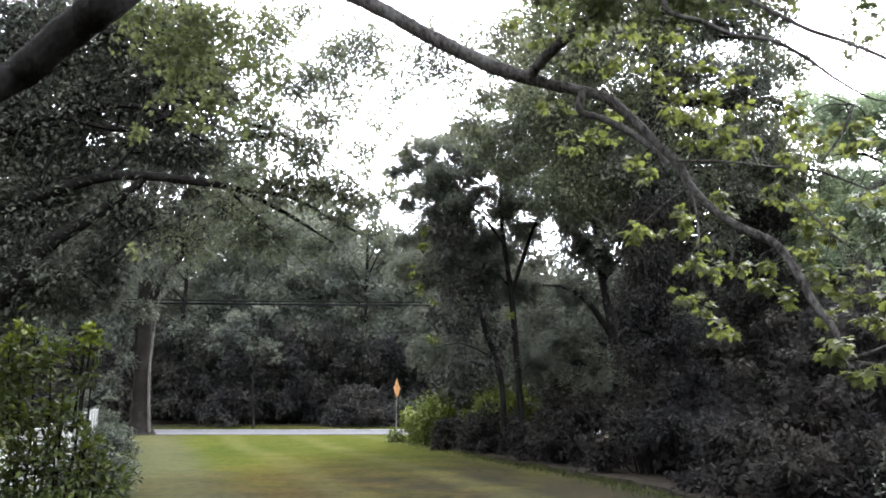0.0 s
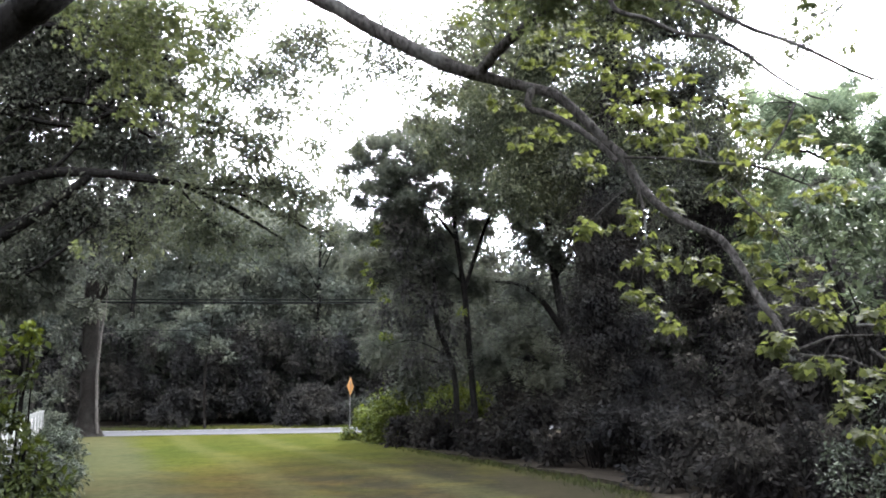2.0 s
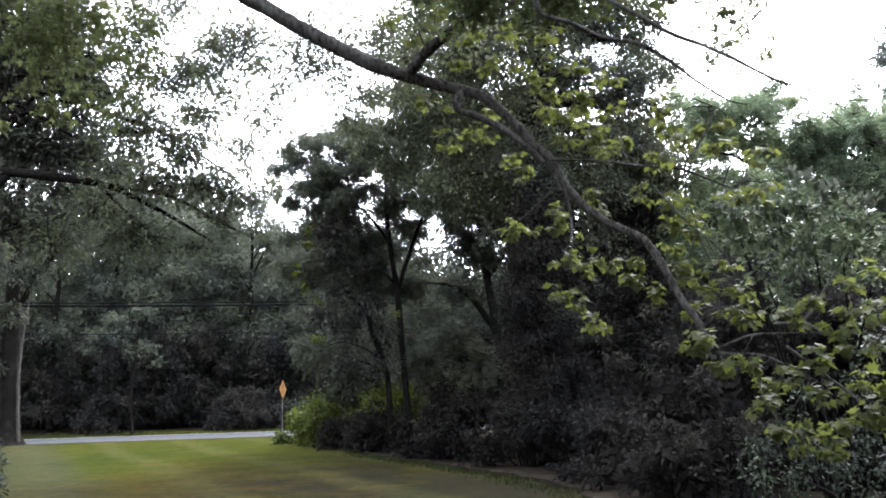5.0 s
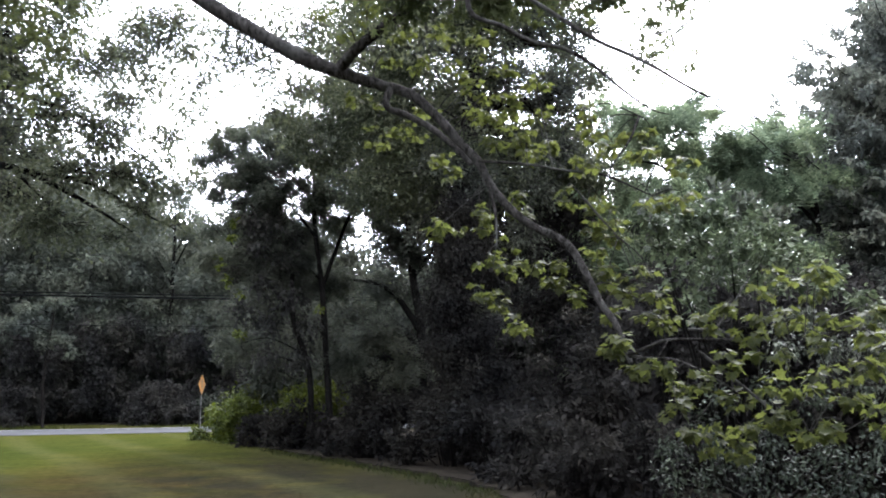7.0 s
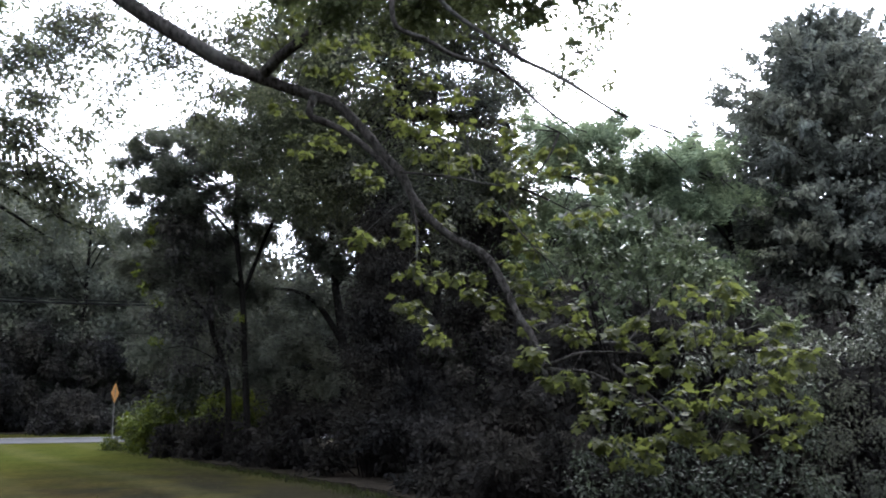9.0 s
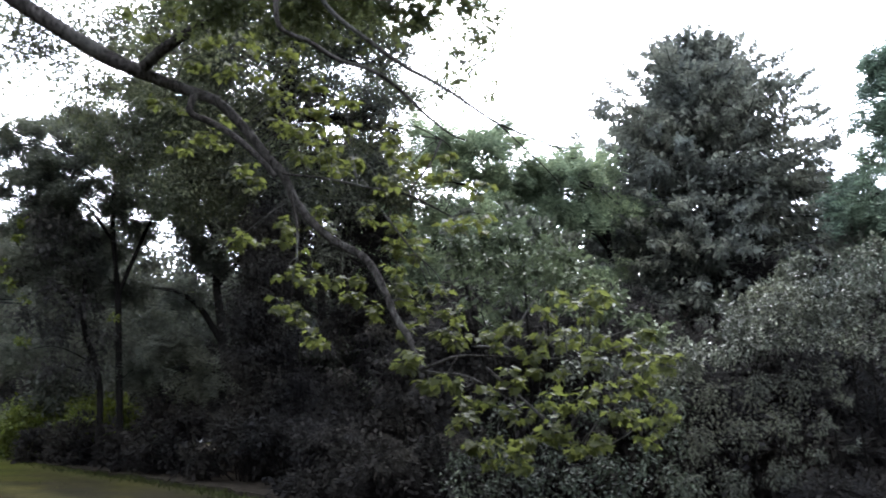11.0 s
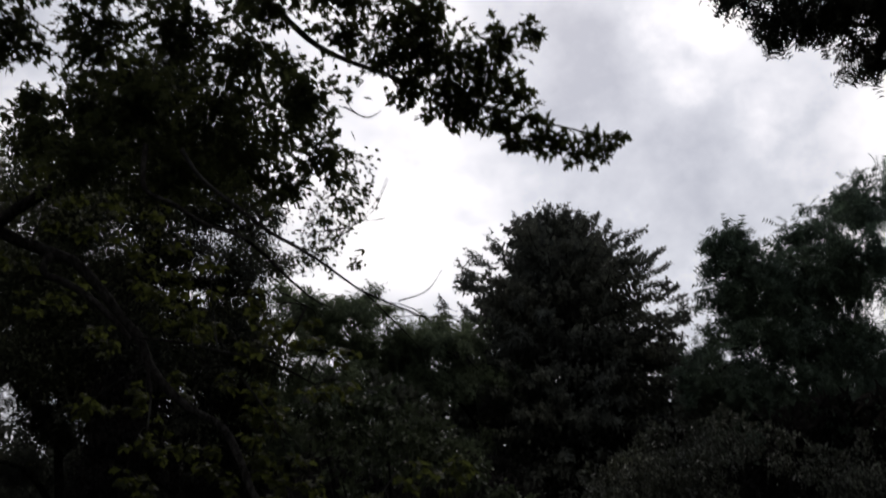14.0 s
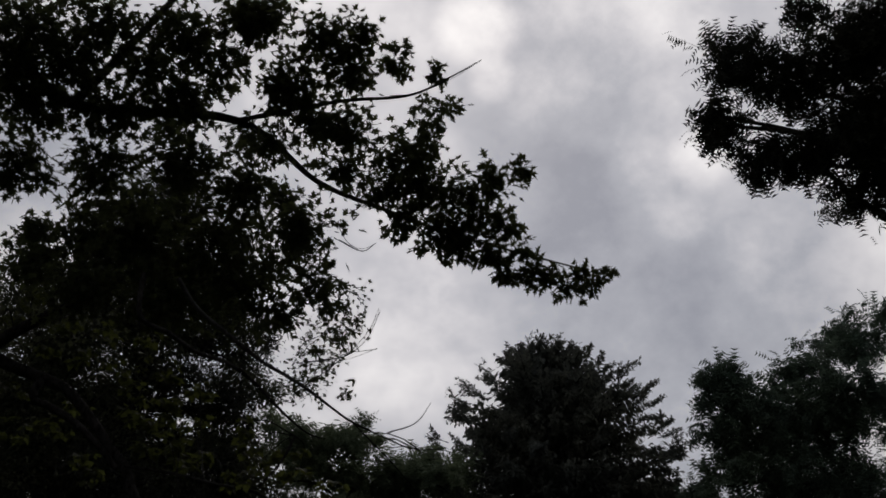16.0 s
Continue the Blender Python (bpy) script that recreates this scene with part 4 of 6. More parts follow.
# ---- thicket trees between the lawn and the road ----
sumac = tree("sumac_tree", (3.6, 25.2, 0), [(1.64, 25, 0.65, 0.094), (1.53, 25, 2.32, 0.078), (1.08, 25, 3.72, 0.071), (1.02, 25, 5.14, 0.055), (0.55, 25, 7.57, 0.032)],
     [(-0.73, 25, 8.33, 0.682), (0.07, 25, 8.07, 0.729), (1.05, 25, 8.65, 0.733), (2.18, 25, 8.89, 0.736), (0.73, 25, 9.32, 0.525), (0.55, 25, 6.59, 0.719), (1.91, 25, 7.32, 0.644), (3.04, 25, 7.72, 0.649), (-0.09, 25, 5.3, 0.871), (1.17, 25, 5.3, 0.602), (-1.38, 25, 8.08, 0.39), (-0.41, 25, 8.91, 0.425), (1.53, 25, 8.23, 0.487), (-0.09, 25, 7.33, 0.643), (-0.73, 25, 7.58, 0.484), (2.66, 25, 8.39, 0.489)] + [(-0.96, 24.8, 7.05, 0.382), (-0.32, 24.8, 6.88, 0.413), (0.23, 24.8, 6.96, 0.382), (0.87, 24.8, 7.28, 0.383), (1.5, 24.8, 6.84, 0.35), (2.77, 24.8, 6.83, 0.319), (3.41, 24.8, 7.18, 0.385), (0.72, 24.8, 7.93, 0.385), (1.91, 24.8, 7.98, 0.386), (2.54, 24.8, 7.59, 0.353), (1.37, 24.8, 9.09, 0.358), (0.24, 24.8, 8.65, 0.388), (-1.03, 24.8, 6, 0.411), (0.39, 24.8, 5.75, 0.41), (1.02, 24.8, 5.99, 0.347), (-1.36, 24.8, 7.29, 0.288), (3.19, 24.8, 8, 0.355), (-0.24, 24.8, 7.69, 0.384), (2.05, 24.8, 6.46, 0.286)] +
     [(-0.42, 25.5, 2.97, 0.673), (3.64, 25.5, 6.67, 0.558), (2.75, 25.5, 2.64, 0.803), (2.34, 25.5, 6.52, 0.424), (2.59, 25.5, 7.18, 0.394), (1.44, 25.5, 6.27, 0.455), (3.51, 25.5, 8.18, 0.565), (1.21, 25.5, 7.69, 0.428), (1.99, 25.5, 4.88, 0.517), (0.06, 25.5, 6.36, 0.651), (-0.43, 25.5, 6.53, 0.587), (-1.07, 25.5, 5.38, 0.583)] +
     [(0.35, 26.3, 7.42, 0.61), (0.82, 26.3, 8.74, 0.583), (1.77, 26.3, 7.25, 0.542), (2.47, 26.3, 6.51, 0.473), (0.73, 26.3, 5.91, 0.604), (1.34, 26.3, 9.62, 0.52), (2.3, 26.3, 8.11, 0.513), (0.08, 26.3, 9.45, 0.519), (3.56, 26.3, 7.09, 0.408), (1.86, 26.3, 5.83, 0.436), (1.08, 26.3, 4.85, 0.734), (2.34, 26.3, 4.92, 0.602)],
     SUMAC_LEAF, 0.25, 3.3, "far_frond", DARK_BARK, "slender tree with layered feathery leaves at the thicket's edge", "tree",
     [[(2.13, 25, 0.8, 0.094), (2, 25, 2.63, 0.086), (1.87, 25, 4.5, 0.079), (1.66, 25, 6.1, 0.064), (1.61, 25, 7.4, 0.04), (1.53, 25, 8.56, 0.0163)], [(1.87, 25, 4.5, 0.063), (2.2, 25, 5.45, 0.054), (2.62, 25, 6.58, 0.038), (3.2, 25, 7.56, 0.0162)],
      [(1.66, 25, 5.94, 0.04), (1.03, 25, 6.75, 0.032), (0.23, 25, 7.41, 0.0161)], [(1.08, 25, 3.87, 0.047), (0.22, 25, 4.82, 0.035), (-0.57, 25, 5.63, 0.0159)], [(1.88, 25, 4.66, 0.04), (1.33, 25, 5.3, 0.032), (1.03, 25, 6.43, 0.016)]], flat=0.4, droop=0.5, limb_r=0.022, tight=0.3)
SUMAC_PADS = [(0.74, 23.90, 8.38, 0.56), (1.53, 24.17, 8.62, 0.60), (2.26, 23.58, 8.21, 0.58), (1.37, 24.39, 7.87, 0.54), (2.43, 23.87, 7.58, 0.53), (0.43, 23.99, 7.77, 0.43), (3.08, 24.10, 8.11, 0.53), (3.51, 23.88, 7.42, 0.53), (4.13, 23.79, 7.87, 0.56), (4.66, 23.45, 7.15, 0.55), (3.54, 24.32, 6.72, 0.50), (4.28, 24.08, 6.51, 0.53), (4.86, 23.90, 6.00, 0.53), (2.92, 24.36, 6.98, 0.41), (-1.09, 23.71, 8.25, 0.25), (-0.48, 23.81, 8.44, 0.31), (-0.18, 23.76, 7.71, 0.34), (-0.65, 24.06, 7.32, 0.25), (0.27, 24.00, 6.99, 0.37)]
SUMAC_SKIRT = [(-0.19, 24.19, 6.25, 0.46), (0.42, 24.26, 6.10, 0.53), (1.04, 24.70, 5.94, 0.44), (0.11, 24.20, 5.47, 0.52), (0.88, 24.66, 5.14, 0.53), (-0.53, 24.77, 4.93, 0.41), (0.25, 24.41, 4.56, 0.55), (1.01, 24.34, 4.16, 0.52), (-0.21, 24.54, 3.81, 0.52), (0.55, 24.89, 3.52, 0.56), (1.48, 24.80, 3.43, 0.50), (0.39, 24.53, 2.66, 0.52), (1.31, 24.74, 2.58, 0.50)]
SUMAC_TIPS = [(-0.49, 23.90, 5.73, 0.20), (-0.68, 24.12, 4.54, 0.20), (-0.84, 24.28, 5.02, 0.18), (-0.28, 24.31, 4.25, 0.18), (-0.20, 24.21, 3.18, 0.20), (-0.49, 23.98, 6.05, 0.15), (1.77, 24.29, 3.84, 0.15), (3.51, 23.94, 4.48, 0.18), (3.91, 24.15, 4.19, 0.18)]
me, _ = crown_mesh(pads(SUMAC_PADS, 4, 0.5) + SUMAC_PADS[14:], 0.22, 1.5, "far_frond", flat=0.3, tight=0.3, droop=0.45)
part("layered_sprays", me, SUMAC_LEAF, sumac, "layered sprays of feathery leaves")
THICKET_FILL = [(0.41, 25.93, 7.63, 0.64), (1.17, 26.12, 7.42, 0.54), (2.41, 26.60, 7.61, 0.73), (3.25, 26.31, 7.58, 0.70), (4.39, 25.68, 7.45, 0.73), (-0.12, 26.45, 6.82, 0.65), (0.79, 26.55, 6.57, 0.67), (1.56, 26.19, 6.65, 0.62), (2.76, 26.72, 6.58, 0.60), (3.59, 26.00, 6.59, 0.65), (-0.62, 26.57, 5.83, 0.57), (0.37, 26.71, 5.87, 0.67), (1.20, 26.61, 5.94, 0.67), (-0.13, 26.91, 4.88, 0.60), (0.79, 27.04, 5.17, 0.73), (1.74, 27.26, 4.92, 0.58), (2.65, 26.52, 4.98, 0.73), (3.72, 26.78, 4.94, 0.74), (-0.67, 27.08, 4.20, 0.59), (0.31, 26.70, 4.24, 0.60), (1.32, 26.42, 3.93, 0.55), (2.05, 27.36, 4.04, 0.67), (3.08, 26.60, 4.05, 0.52), (4.27, 26.47, 4.01, 0.67)]
THICKET_FILL += [(-0.51, 27.36, 3.25, 0.61), (0.67, 27.06, 3.31, 0.66), (1.70, 26.93, 3.19, 0.52), (2.60, 27.17, 3.37, 0.61), (3.63, 26.32, 3.28, 0.66)]
me, _ = crown_mesh(THICKET_FILL, 0.23, 0.95, "far_frond", flat=0.5, tight=0.4, droop=0.5)
part("back_sprays", me, OAK_LEAF, sumac, "dull grey-green sprays behind the stems")
# darker copy of the sumac's foliage: shade below the crown, done by colour
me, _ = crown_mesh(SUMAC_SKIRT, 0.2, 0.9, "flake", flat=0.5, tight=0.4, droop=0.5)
part("low_sprays", me, HALF_SHADE_LEAF, sumac, "low sprays round the stems, leaf colour darkened for shade")
me, _ = crown_mesh(SUMAC_TIPS, 0.13, 1.1, "oval", flat=0.6, tight=0.35, droop=0.5)
part("tip_sprays", me, LIME_LEAF, sumac, "yellow-green leaves at the tips")
tree("black_locust", (6.2, 24.6, 0), [(4.31, 23, 0.87, 0.131), (4.31, 23, 3.11, 0.117), (4.07, 23, 4.84, 0.096), (3.93, 23, 7.07, 0.075), (3.84, 23, 9.06, 0.046)],
     [(3.84, 23, 9.06, 0.918), (2.65, 23, 9.07, 0.913), (3.94, 23, 7.53, 0.902), (3.22, 23, 7.99, 0.752), (3.74, 23, 5.58, 0.664), (4.64, 23, 6.32, 0.896), (2.21, 23, 9.7, 0.919), (3.58, 23, 10.32, 0.932), (3.24, 23, 3.11, 0.872), (3.93, 23, 2.26, 0.874), (3.84, 23, 6.47, 0.669), (4.09, 23, 5.14, 0.59), (3.27, 23, 4.34, 0.584), (4.71, 23, 8.44, 0.84), (5.2, 23, 9.52, 0.777)],
     OAK_LEAF, 0.26, 3.0, "far_frond", DARK_BARK, "dark thin-trunked tree in the thicket", "tree",
     [[(4.25, 23, 3.25, 0.088), (3.7, 23, 4.05, 0.073), (3.13, 23, 4.41, 0.05), (2.56, 23, 4.49, 0.022)], [(4.09, 23, 4.55, 0.066), (4.6, 23, 5.28, 0.052), (5.07, 23, 6.31, 0.03)]], flat=0.35, limb_r=0.03)
ivy_host = tree("ivy_tree", (4.3, 18.2, 0), [(4.74, 20.3, 0.12, 0.442), (4.8, 20.3, 1.7, 0.389), (4.72, 20.3, 4.2, 0.34), (4.95, 20.3, 6.82, 0.268), (5.21, 20.3, 9.83, 0.168), (5.46, 20.3, 12.69, 0.059)],
     [(4.1, 19.9, 6.72, 0.782), (5.22, 19.9, 6.32, 0.787), (3.8, 19.9, 5.17, 0.512), (6.48, 19.9, 6.31, 0.8), (7.04, 19.9, 7.22, 0.747), (5.99, 19.9, 9.11, 0.825), (7.12, 19.9, 8.69, 0.832), (6.17, 19.9, 5.16, 0.656)] +
     [(3.08, 20.6, 8.28, 0.818), (3.79, 20.6, 9.68, 0.98), (5.17, 20.6, 10.52, 1.149), (6.79, 20.6, 10.65, 0.879), (3.83, 20.6, 11.11, 0.862), (7.69, 20.6, 9.92, 0.659), (5.24, 20.6, 12.26, 1.336), (3.88, 20.6, 12.58, 1.182), (6.61, 20.6, 12.39, 1.207), (5.31, 20.6, 14.06, 1.386), (4, 20.6, 7.86, 0.682), (3.04, 20.6, 6.64, 0.534), (8.13, 20.6, 10.63, 0.596)],
     OAK_LEAF, 0.115, 0.95, "chip", DARK_BARK, "tall tree with an ivy-wrapped dark trunk", "tree", limb_r=0.04)
UPPER = ([(2.49, 20.6, 10.96, 1.292), (3.93, 20.6, 11.48, 1.314), (5.84, 20.6, 11.66, 1.19), (7.41, 20.6, 10.93, 1.046), (3.27, 20.6, 9.44, 1.403), (5.16, 20.6, 9.55, 1.425), (7.27, 20.6, 9.38, 1.164), (3.16, 20.6, 7.59, 1.365), (4.87, 20.6, 7.33, 1.378), (7.18, 20.6, 7.66, 1.42), (8.31, 20.6, 9.42, 0.738), (2.2, 20.6, 10.03, 1.128), (3.6, 20.6, 10.36, 1.142), (5.7, 20.6, 10.55, 1.165), (2.54, 20.6, 8.37, 1.238), (4.29, 20.6, 8.55, 1.254), (6.39, 20.6, 8.5, 1.279), (4.03, 20.6, 6.6, 1.221), (6.11, 20.6, 6.6, 1.246), (2.93, 20.6, 6.46, 1.21)] + [(8.1, 20.6, 6.97, 1.142), (4.73, 20.6, 10.62, 1.012), (6.98, 20.6, 12.11, 0.911)])
UPPER = [c for c in UPPER if math.hypot(c[0] - 6.7, c[2] - 8.3) > 0.6]
UPPER_SIDE = [(0.75, 21.20, 8.20, 0.5272), (1.28, 21.29, 8.90, 0.5629), (1.70, 21.38, 8.16, 0.6157), (0.96, 21.47, 7.66, 0.5297), (2.05, 21.56, 8.89, 0.5987), (1.35, 21.64, 9.90, 0.4932), (2.05, 21.73, 9.98, 0.584), (2.64, 21.82, 7.98, 0.628), (2.09, 21.91, 7.40, 0.6248), (1.54, 22.00, 7.33, 0.512)]
me, twigs = crown_mesh(UPPER + UPPER_SIDE, 0.115, 1.15, "chip", flat=0.4, tight=0.28)
part("upper_crown", me, OLIVE_LEAF, ivy_host, "olive-green upper foliage against the sky")
# the crown's inside, shade put into its leaf colour, with gaps for the sky
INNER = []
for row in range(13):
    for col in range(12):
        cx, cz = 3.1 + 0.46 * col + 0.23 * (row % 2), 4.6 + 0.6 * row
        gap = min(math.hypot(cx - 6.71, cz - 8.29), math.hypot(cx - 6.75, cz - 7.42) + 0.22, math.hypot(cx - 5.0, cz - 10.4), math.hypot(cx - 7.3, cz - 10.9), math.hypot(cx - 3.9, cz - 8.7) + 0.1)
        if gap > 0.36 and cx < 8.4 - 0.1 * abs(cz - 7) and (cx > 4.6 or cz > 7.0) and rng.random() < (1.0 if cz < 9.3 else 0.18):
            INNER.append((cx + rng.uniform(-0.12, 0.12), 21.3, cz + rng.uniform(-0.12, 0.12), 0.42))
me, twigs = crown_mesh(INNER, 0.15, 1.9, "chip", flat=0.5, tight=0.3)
part("inner_crown", me, SHADE_LEAF, ivy_host, "inside of the crown, its shade put into a dark leaf colour")
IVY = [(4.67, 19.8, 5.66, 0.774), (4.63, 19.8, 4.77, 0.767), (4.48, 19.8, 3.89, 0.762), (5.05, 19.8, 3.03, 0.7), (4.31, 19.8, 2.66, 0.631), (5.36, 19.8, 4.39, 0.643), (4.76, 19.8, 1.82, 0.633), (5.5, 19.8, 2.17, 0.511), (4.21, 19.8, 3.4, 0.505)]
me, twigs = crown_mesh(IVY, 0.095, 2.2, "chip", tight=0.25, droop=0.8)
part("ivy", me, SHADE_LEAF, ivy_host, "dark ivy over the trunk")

# ---- trees beyond the thicket ----
tree("leafy_tree", (13.5, 24, 0), [(13.5, 24, -0.1, 0.2), (13.4, 24, 3, 0.16), (13.2, 24, 6, 0.1), (13.0, 24, 8.5, 0.04)],
     [(9.76, 22, 8.51, 0.778), (11.05, 22, 8.41, 0.873), (10.5, 22, 7.14, 1.087), (9.64, 22, 5.89, 1.212), (11.41, 22, 6.09, 1.095), (8.92, 22, 7.39, 0.911), (9.3, 22, 8.96, 0.622), (8.53, 22, 5.42, 1.039), (11.24, 22, 8.89, 0.48)],
     FRESH_LEAF, 0.32, 2.5, "far_frond", DARK_BARK, "fresh green young tree beyond the thicket", "tree", group="trees beyond the thicket", padded=7, flat=0.45, tight=0.32)
tree("leafy_tree", (16, 23, 0), [(16.5, 23.5, -0.1, 0.2), (16.4, 23.5, 3, 0.16), (16.2, 23.4, 6, 0.1), (16.0, 23.4, 8.4, 0.04)],
     [(12.86, 23, 7.79, 1.01), (14.12, 23, 8.33, 0.866), (15.22, 23, 8.72, 0.798), (13.3, 23, 6.66, 1.177), (14.73, 23, 7.03, 1.213), (12.87, 23, 5.36, 1.159), (14.61, 23, 5.39, 1.369), (16.2, 23, 7.41, 1.073)] + [(13.87, 24, 8.27, 0.801), (14.9, 24, 8.02, 0.868), (15.55, 24, 8.84, 0.552), (14.49, 24, 8.9, 0.579), (15.97, 24, 7.76, 0.736)] + [(10.90, 23.46, 9.09, 0.74), (11.50, 22.43, 9.33, 0.66), (12.37, 22.52, 8.86, 0.67), (10.24, 23.78, 8.65, 0.74), (13.23, 22.36, 8.28, 0.67), (14.19, 22.01, 8.32, 0.61), (11.45, 23.44, 8.30, 0.84), (12.56, 23.04, 8.01, 0.84)],
     FRESH_LEAF, 0.32, 2.5, "far_frond", DARK_BARK, "green tree with feathery leaves beside the spruce", "tree", group="trees beyond the thicket", padded=7, flat=0.45, tight=0.32)
tree("leafy_tree", (29.5, 25, 0), [(29.5, 25, -0.1, 0.16), (29.4, 25, 3, 0.12), (29.3, 25, 6, 0.07), (29.2, 25, 7.6, 0.03)],
     [(27.44, 25, 9.11, 0.854), (28.77, 25, 8.55, 1.092), (27.74, 25, 7.45, 1.183), (26.26, 25, 7.46, 0.919), (29.6, 25, 7.58, 1.228), (28.87, 25, 9.59, 0.733), (31.01, 25, 8.62, 1.267), (26.73, 25, 6.28, 1.155), (29.14, 25, 6.19, 1.332)],
     TEAL_LEAF, 0.34, 2.1, "far_frond", DARK_BARK, "green tree in the gap beside the spruce", "tree", group="trees beyond the thicket", padded=7, flat=0.45, tight=0.32)
tree("right_tree", (25, 18, 0), [(25, 18, -0.1, 0.3), (24.8, 18, 4, 0.24), (24.6, 17.6, 7, 0.14), (24.9, 17.4, 10.5, 0.04)],
     [(21.31, 17, 10.84, 0.68), (21.45, 17, 9.65, 0.798), (23.31, 17, 10.31, 1.031), (25.73, 17, 11.87, 1.114), (27.74, 17, 13.25, 1.186), (30.19, 17, 14.19, 1.613), (22.61, 17, 8.61, 1.268), (25.46, 17, 9.74, 1.578), (28.01, 17, 10.72, 1.697), (20.55, 17, 7.66, 0.848), (23.21, 17, 6.95, 1.455), (26.05, 17, 7.6, 1.775), (29.32, 17, 8.75, 2.161), (19.75, 17, 6.43, 0.739), (24.1, 17, 5.47, 1.479), (27.9, 17, 5.74, 2.052), (21.07, 17, 5.58, 1.019)] + [(21.63, 17.3, 11.33, 0.548), (21.3, 17.3, 10.4, 0.718), (22.55, 17.3, 10.79, 0.893), (24.08, 17.3, 10.69, 1.063), (25.29, 17.3, 11.82, 0.846), (21.44, 17.3, 9.4, 0.802), (22.93, 17.3, 9.62, 1.021), (25.03, 17.3, 9.74, 1.178), (21.1, 17.3, 8.33, 0.612), (22.52, 17.3, 8.17, 0.998), (24.28, 17.3, 8.03, 1.14), (20.06, 17.3, 6.9, 0.806), (21.65, 17.3, 6.73, 1.052), (23.57, 17.3, 6.4, 1.291), (24.7, 15.4, 10.9, 0.7), (25.0, 14.7, 10.6, 0.8), (24.4, 16.1, 10.3, 0.8)],
     TEAL_LEAF, 0.36, 1.8, "far_frond", DARK_BARK, "large dark tree with feathery leaves beyond the vine bank", "tree", padded=9, flat=0.42, tight=0.3)
tree("overhanging_locust", (19, 7, 0), [(19, 7, -0.1, 0.32), (18.8, 7, 4, 0.27), (18.2, 7.2, 8, 0.18), (17.5, 7.4, 12, 0.08)],
     [(10.68, 7.02, 11.21, 0.692), (10.89, 7.68, 10.46, 0.494), (11.46, 7.52, 9.89, 0.543), (11.29, 6.6, 10.82, 0.741), (11.86, 6.97, 9.82, 0.642), (11.64, 5.77, 10.95, 0.79), (12.16, 6.2, 10.01, 0.84), (12.5, 6.75, 9.05, 0.445), (11.84, 5.09, 11.09, 0.889), (12.44, 5.49, 10.09, 1.087), (10.68, 7.74, 10.65, 0.296), (12.62, 6.21, 9.32, 0.692), (11.03, 5.88, 11.57, 0.346), (12.88, 5.84, 9.19, 0.889)],
     DARK_LEAF, 0.22, 3.6, "far_frond", DARK_BARK, "overhanging limb of a tall locust tree against the sky", "tree", flat=0.7)


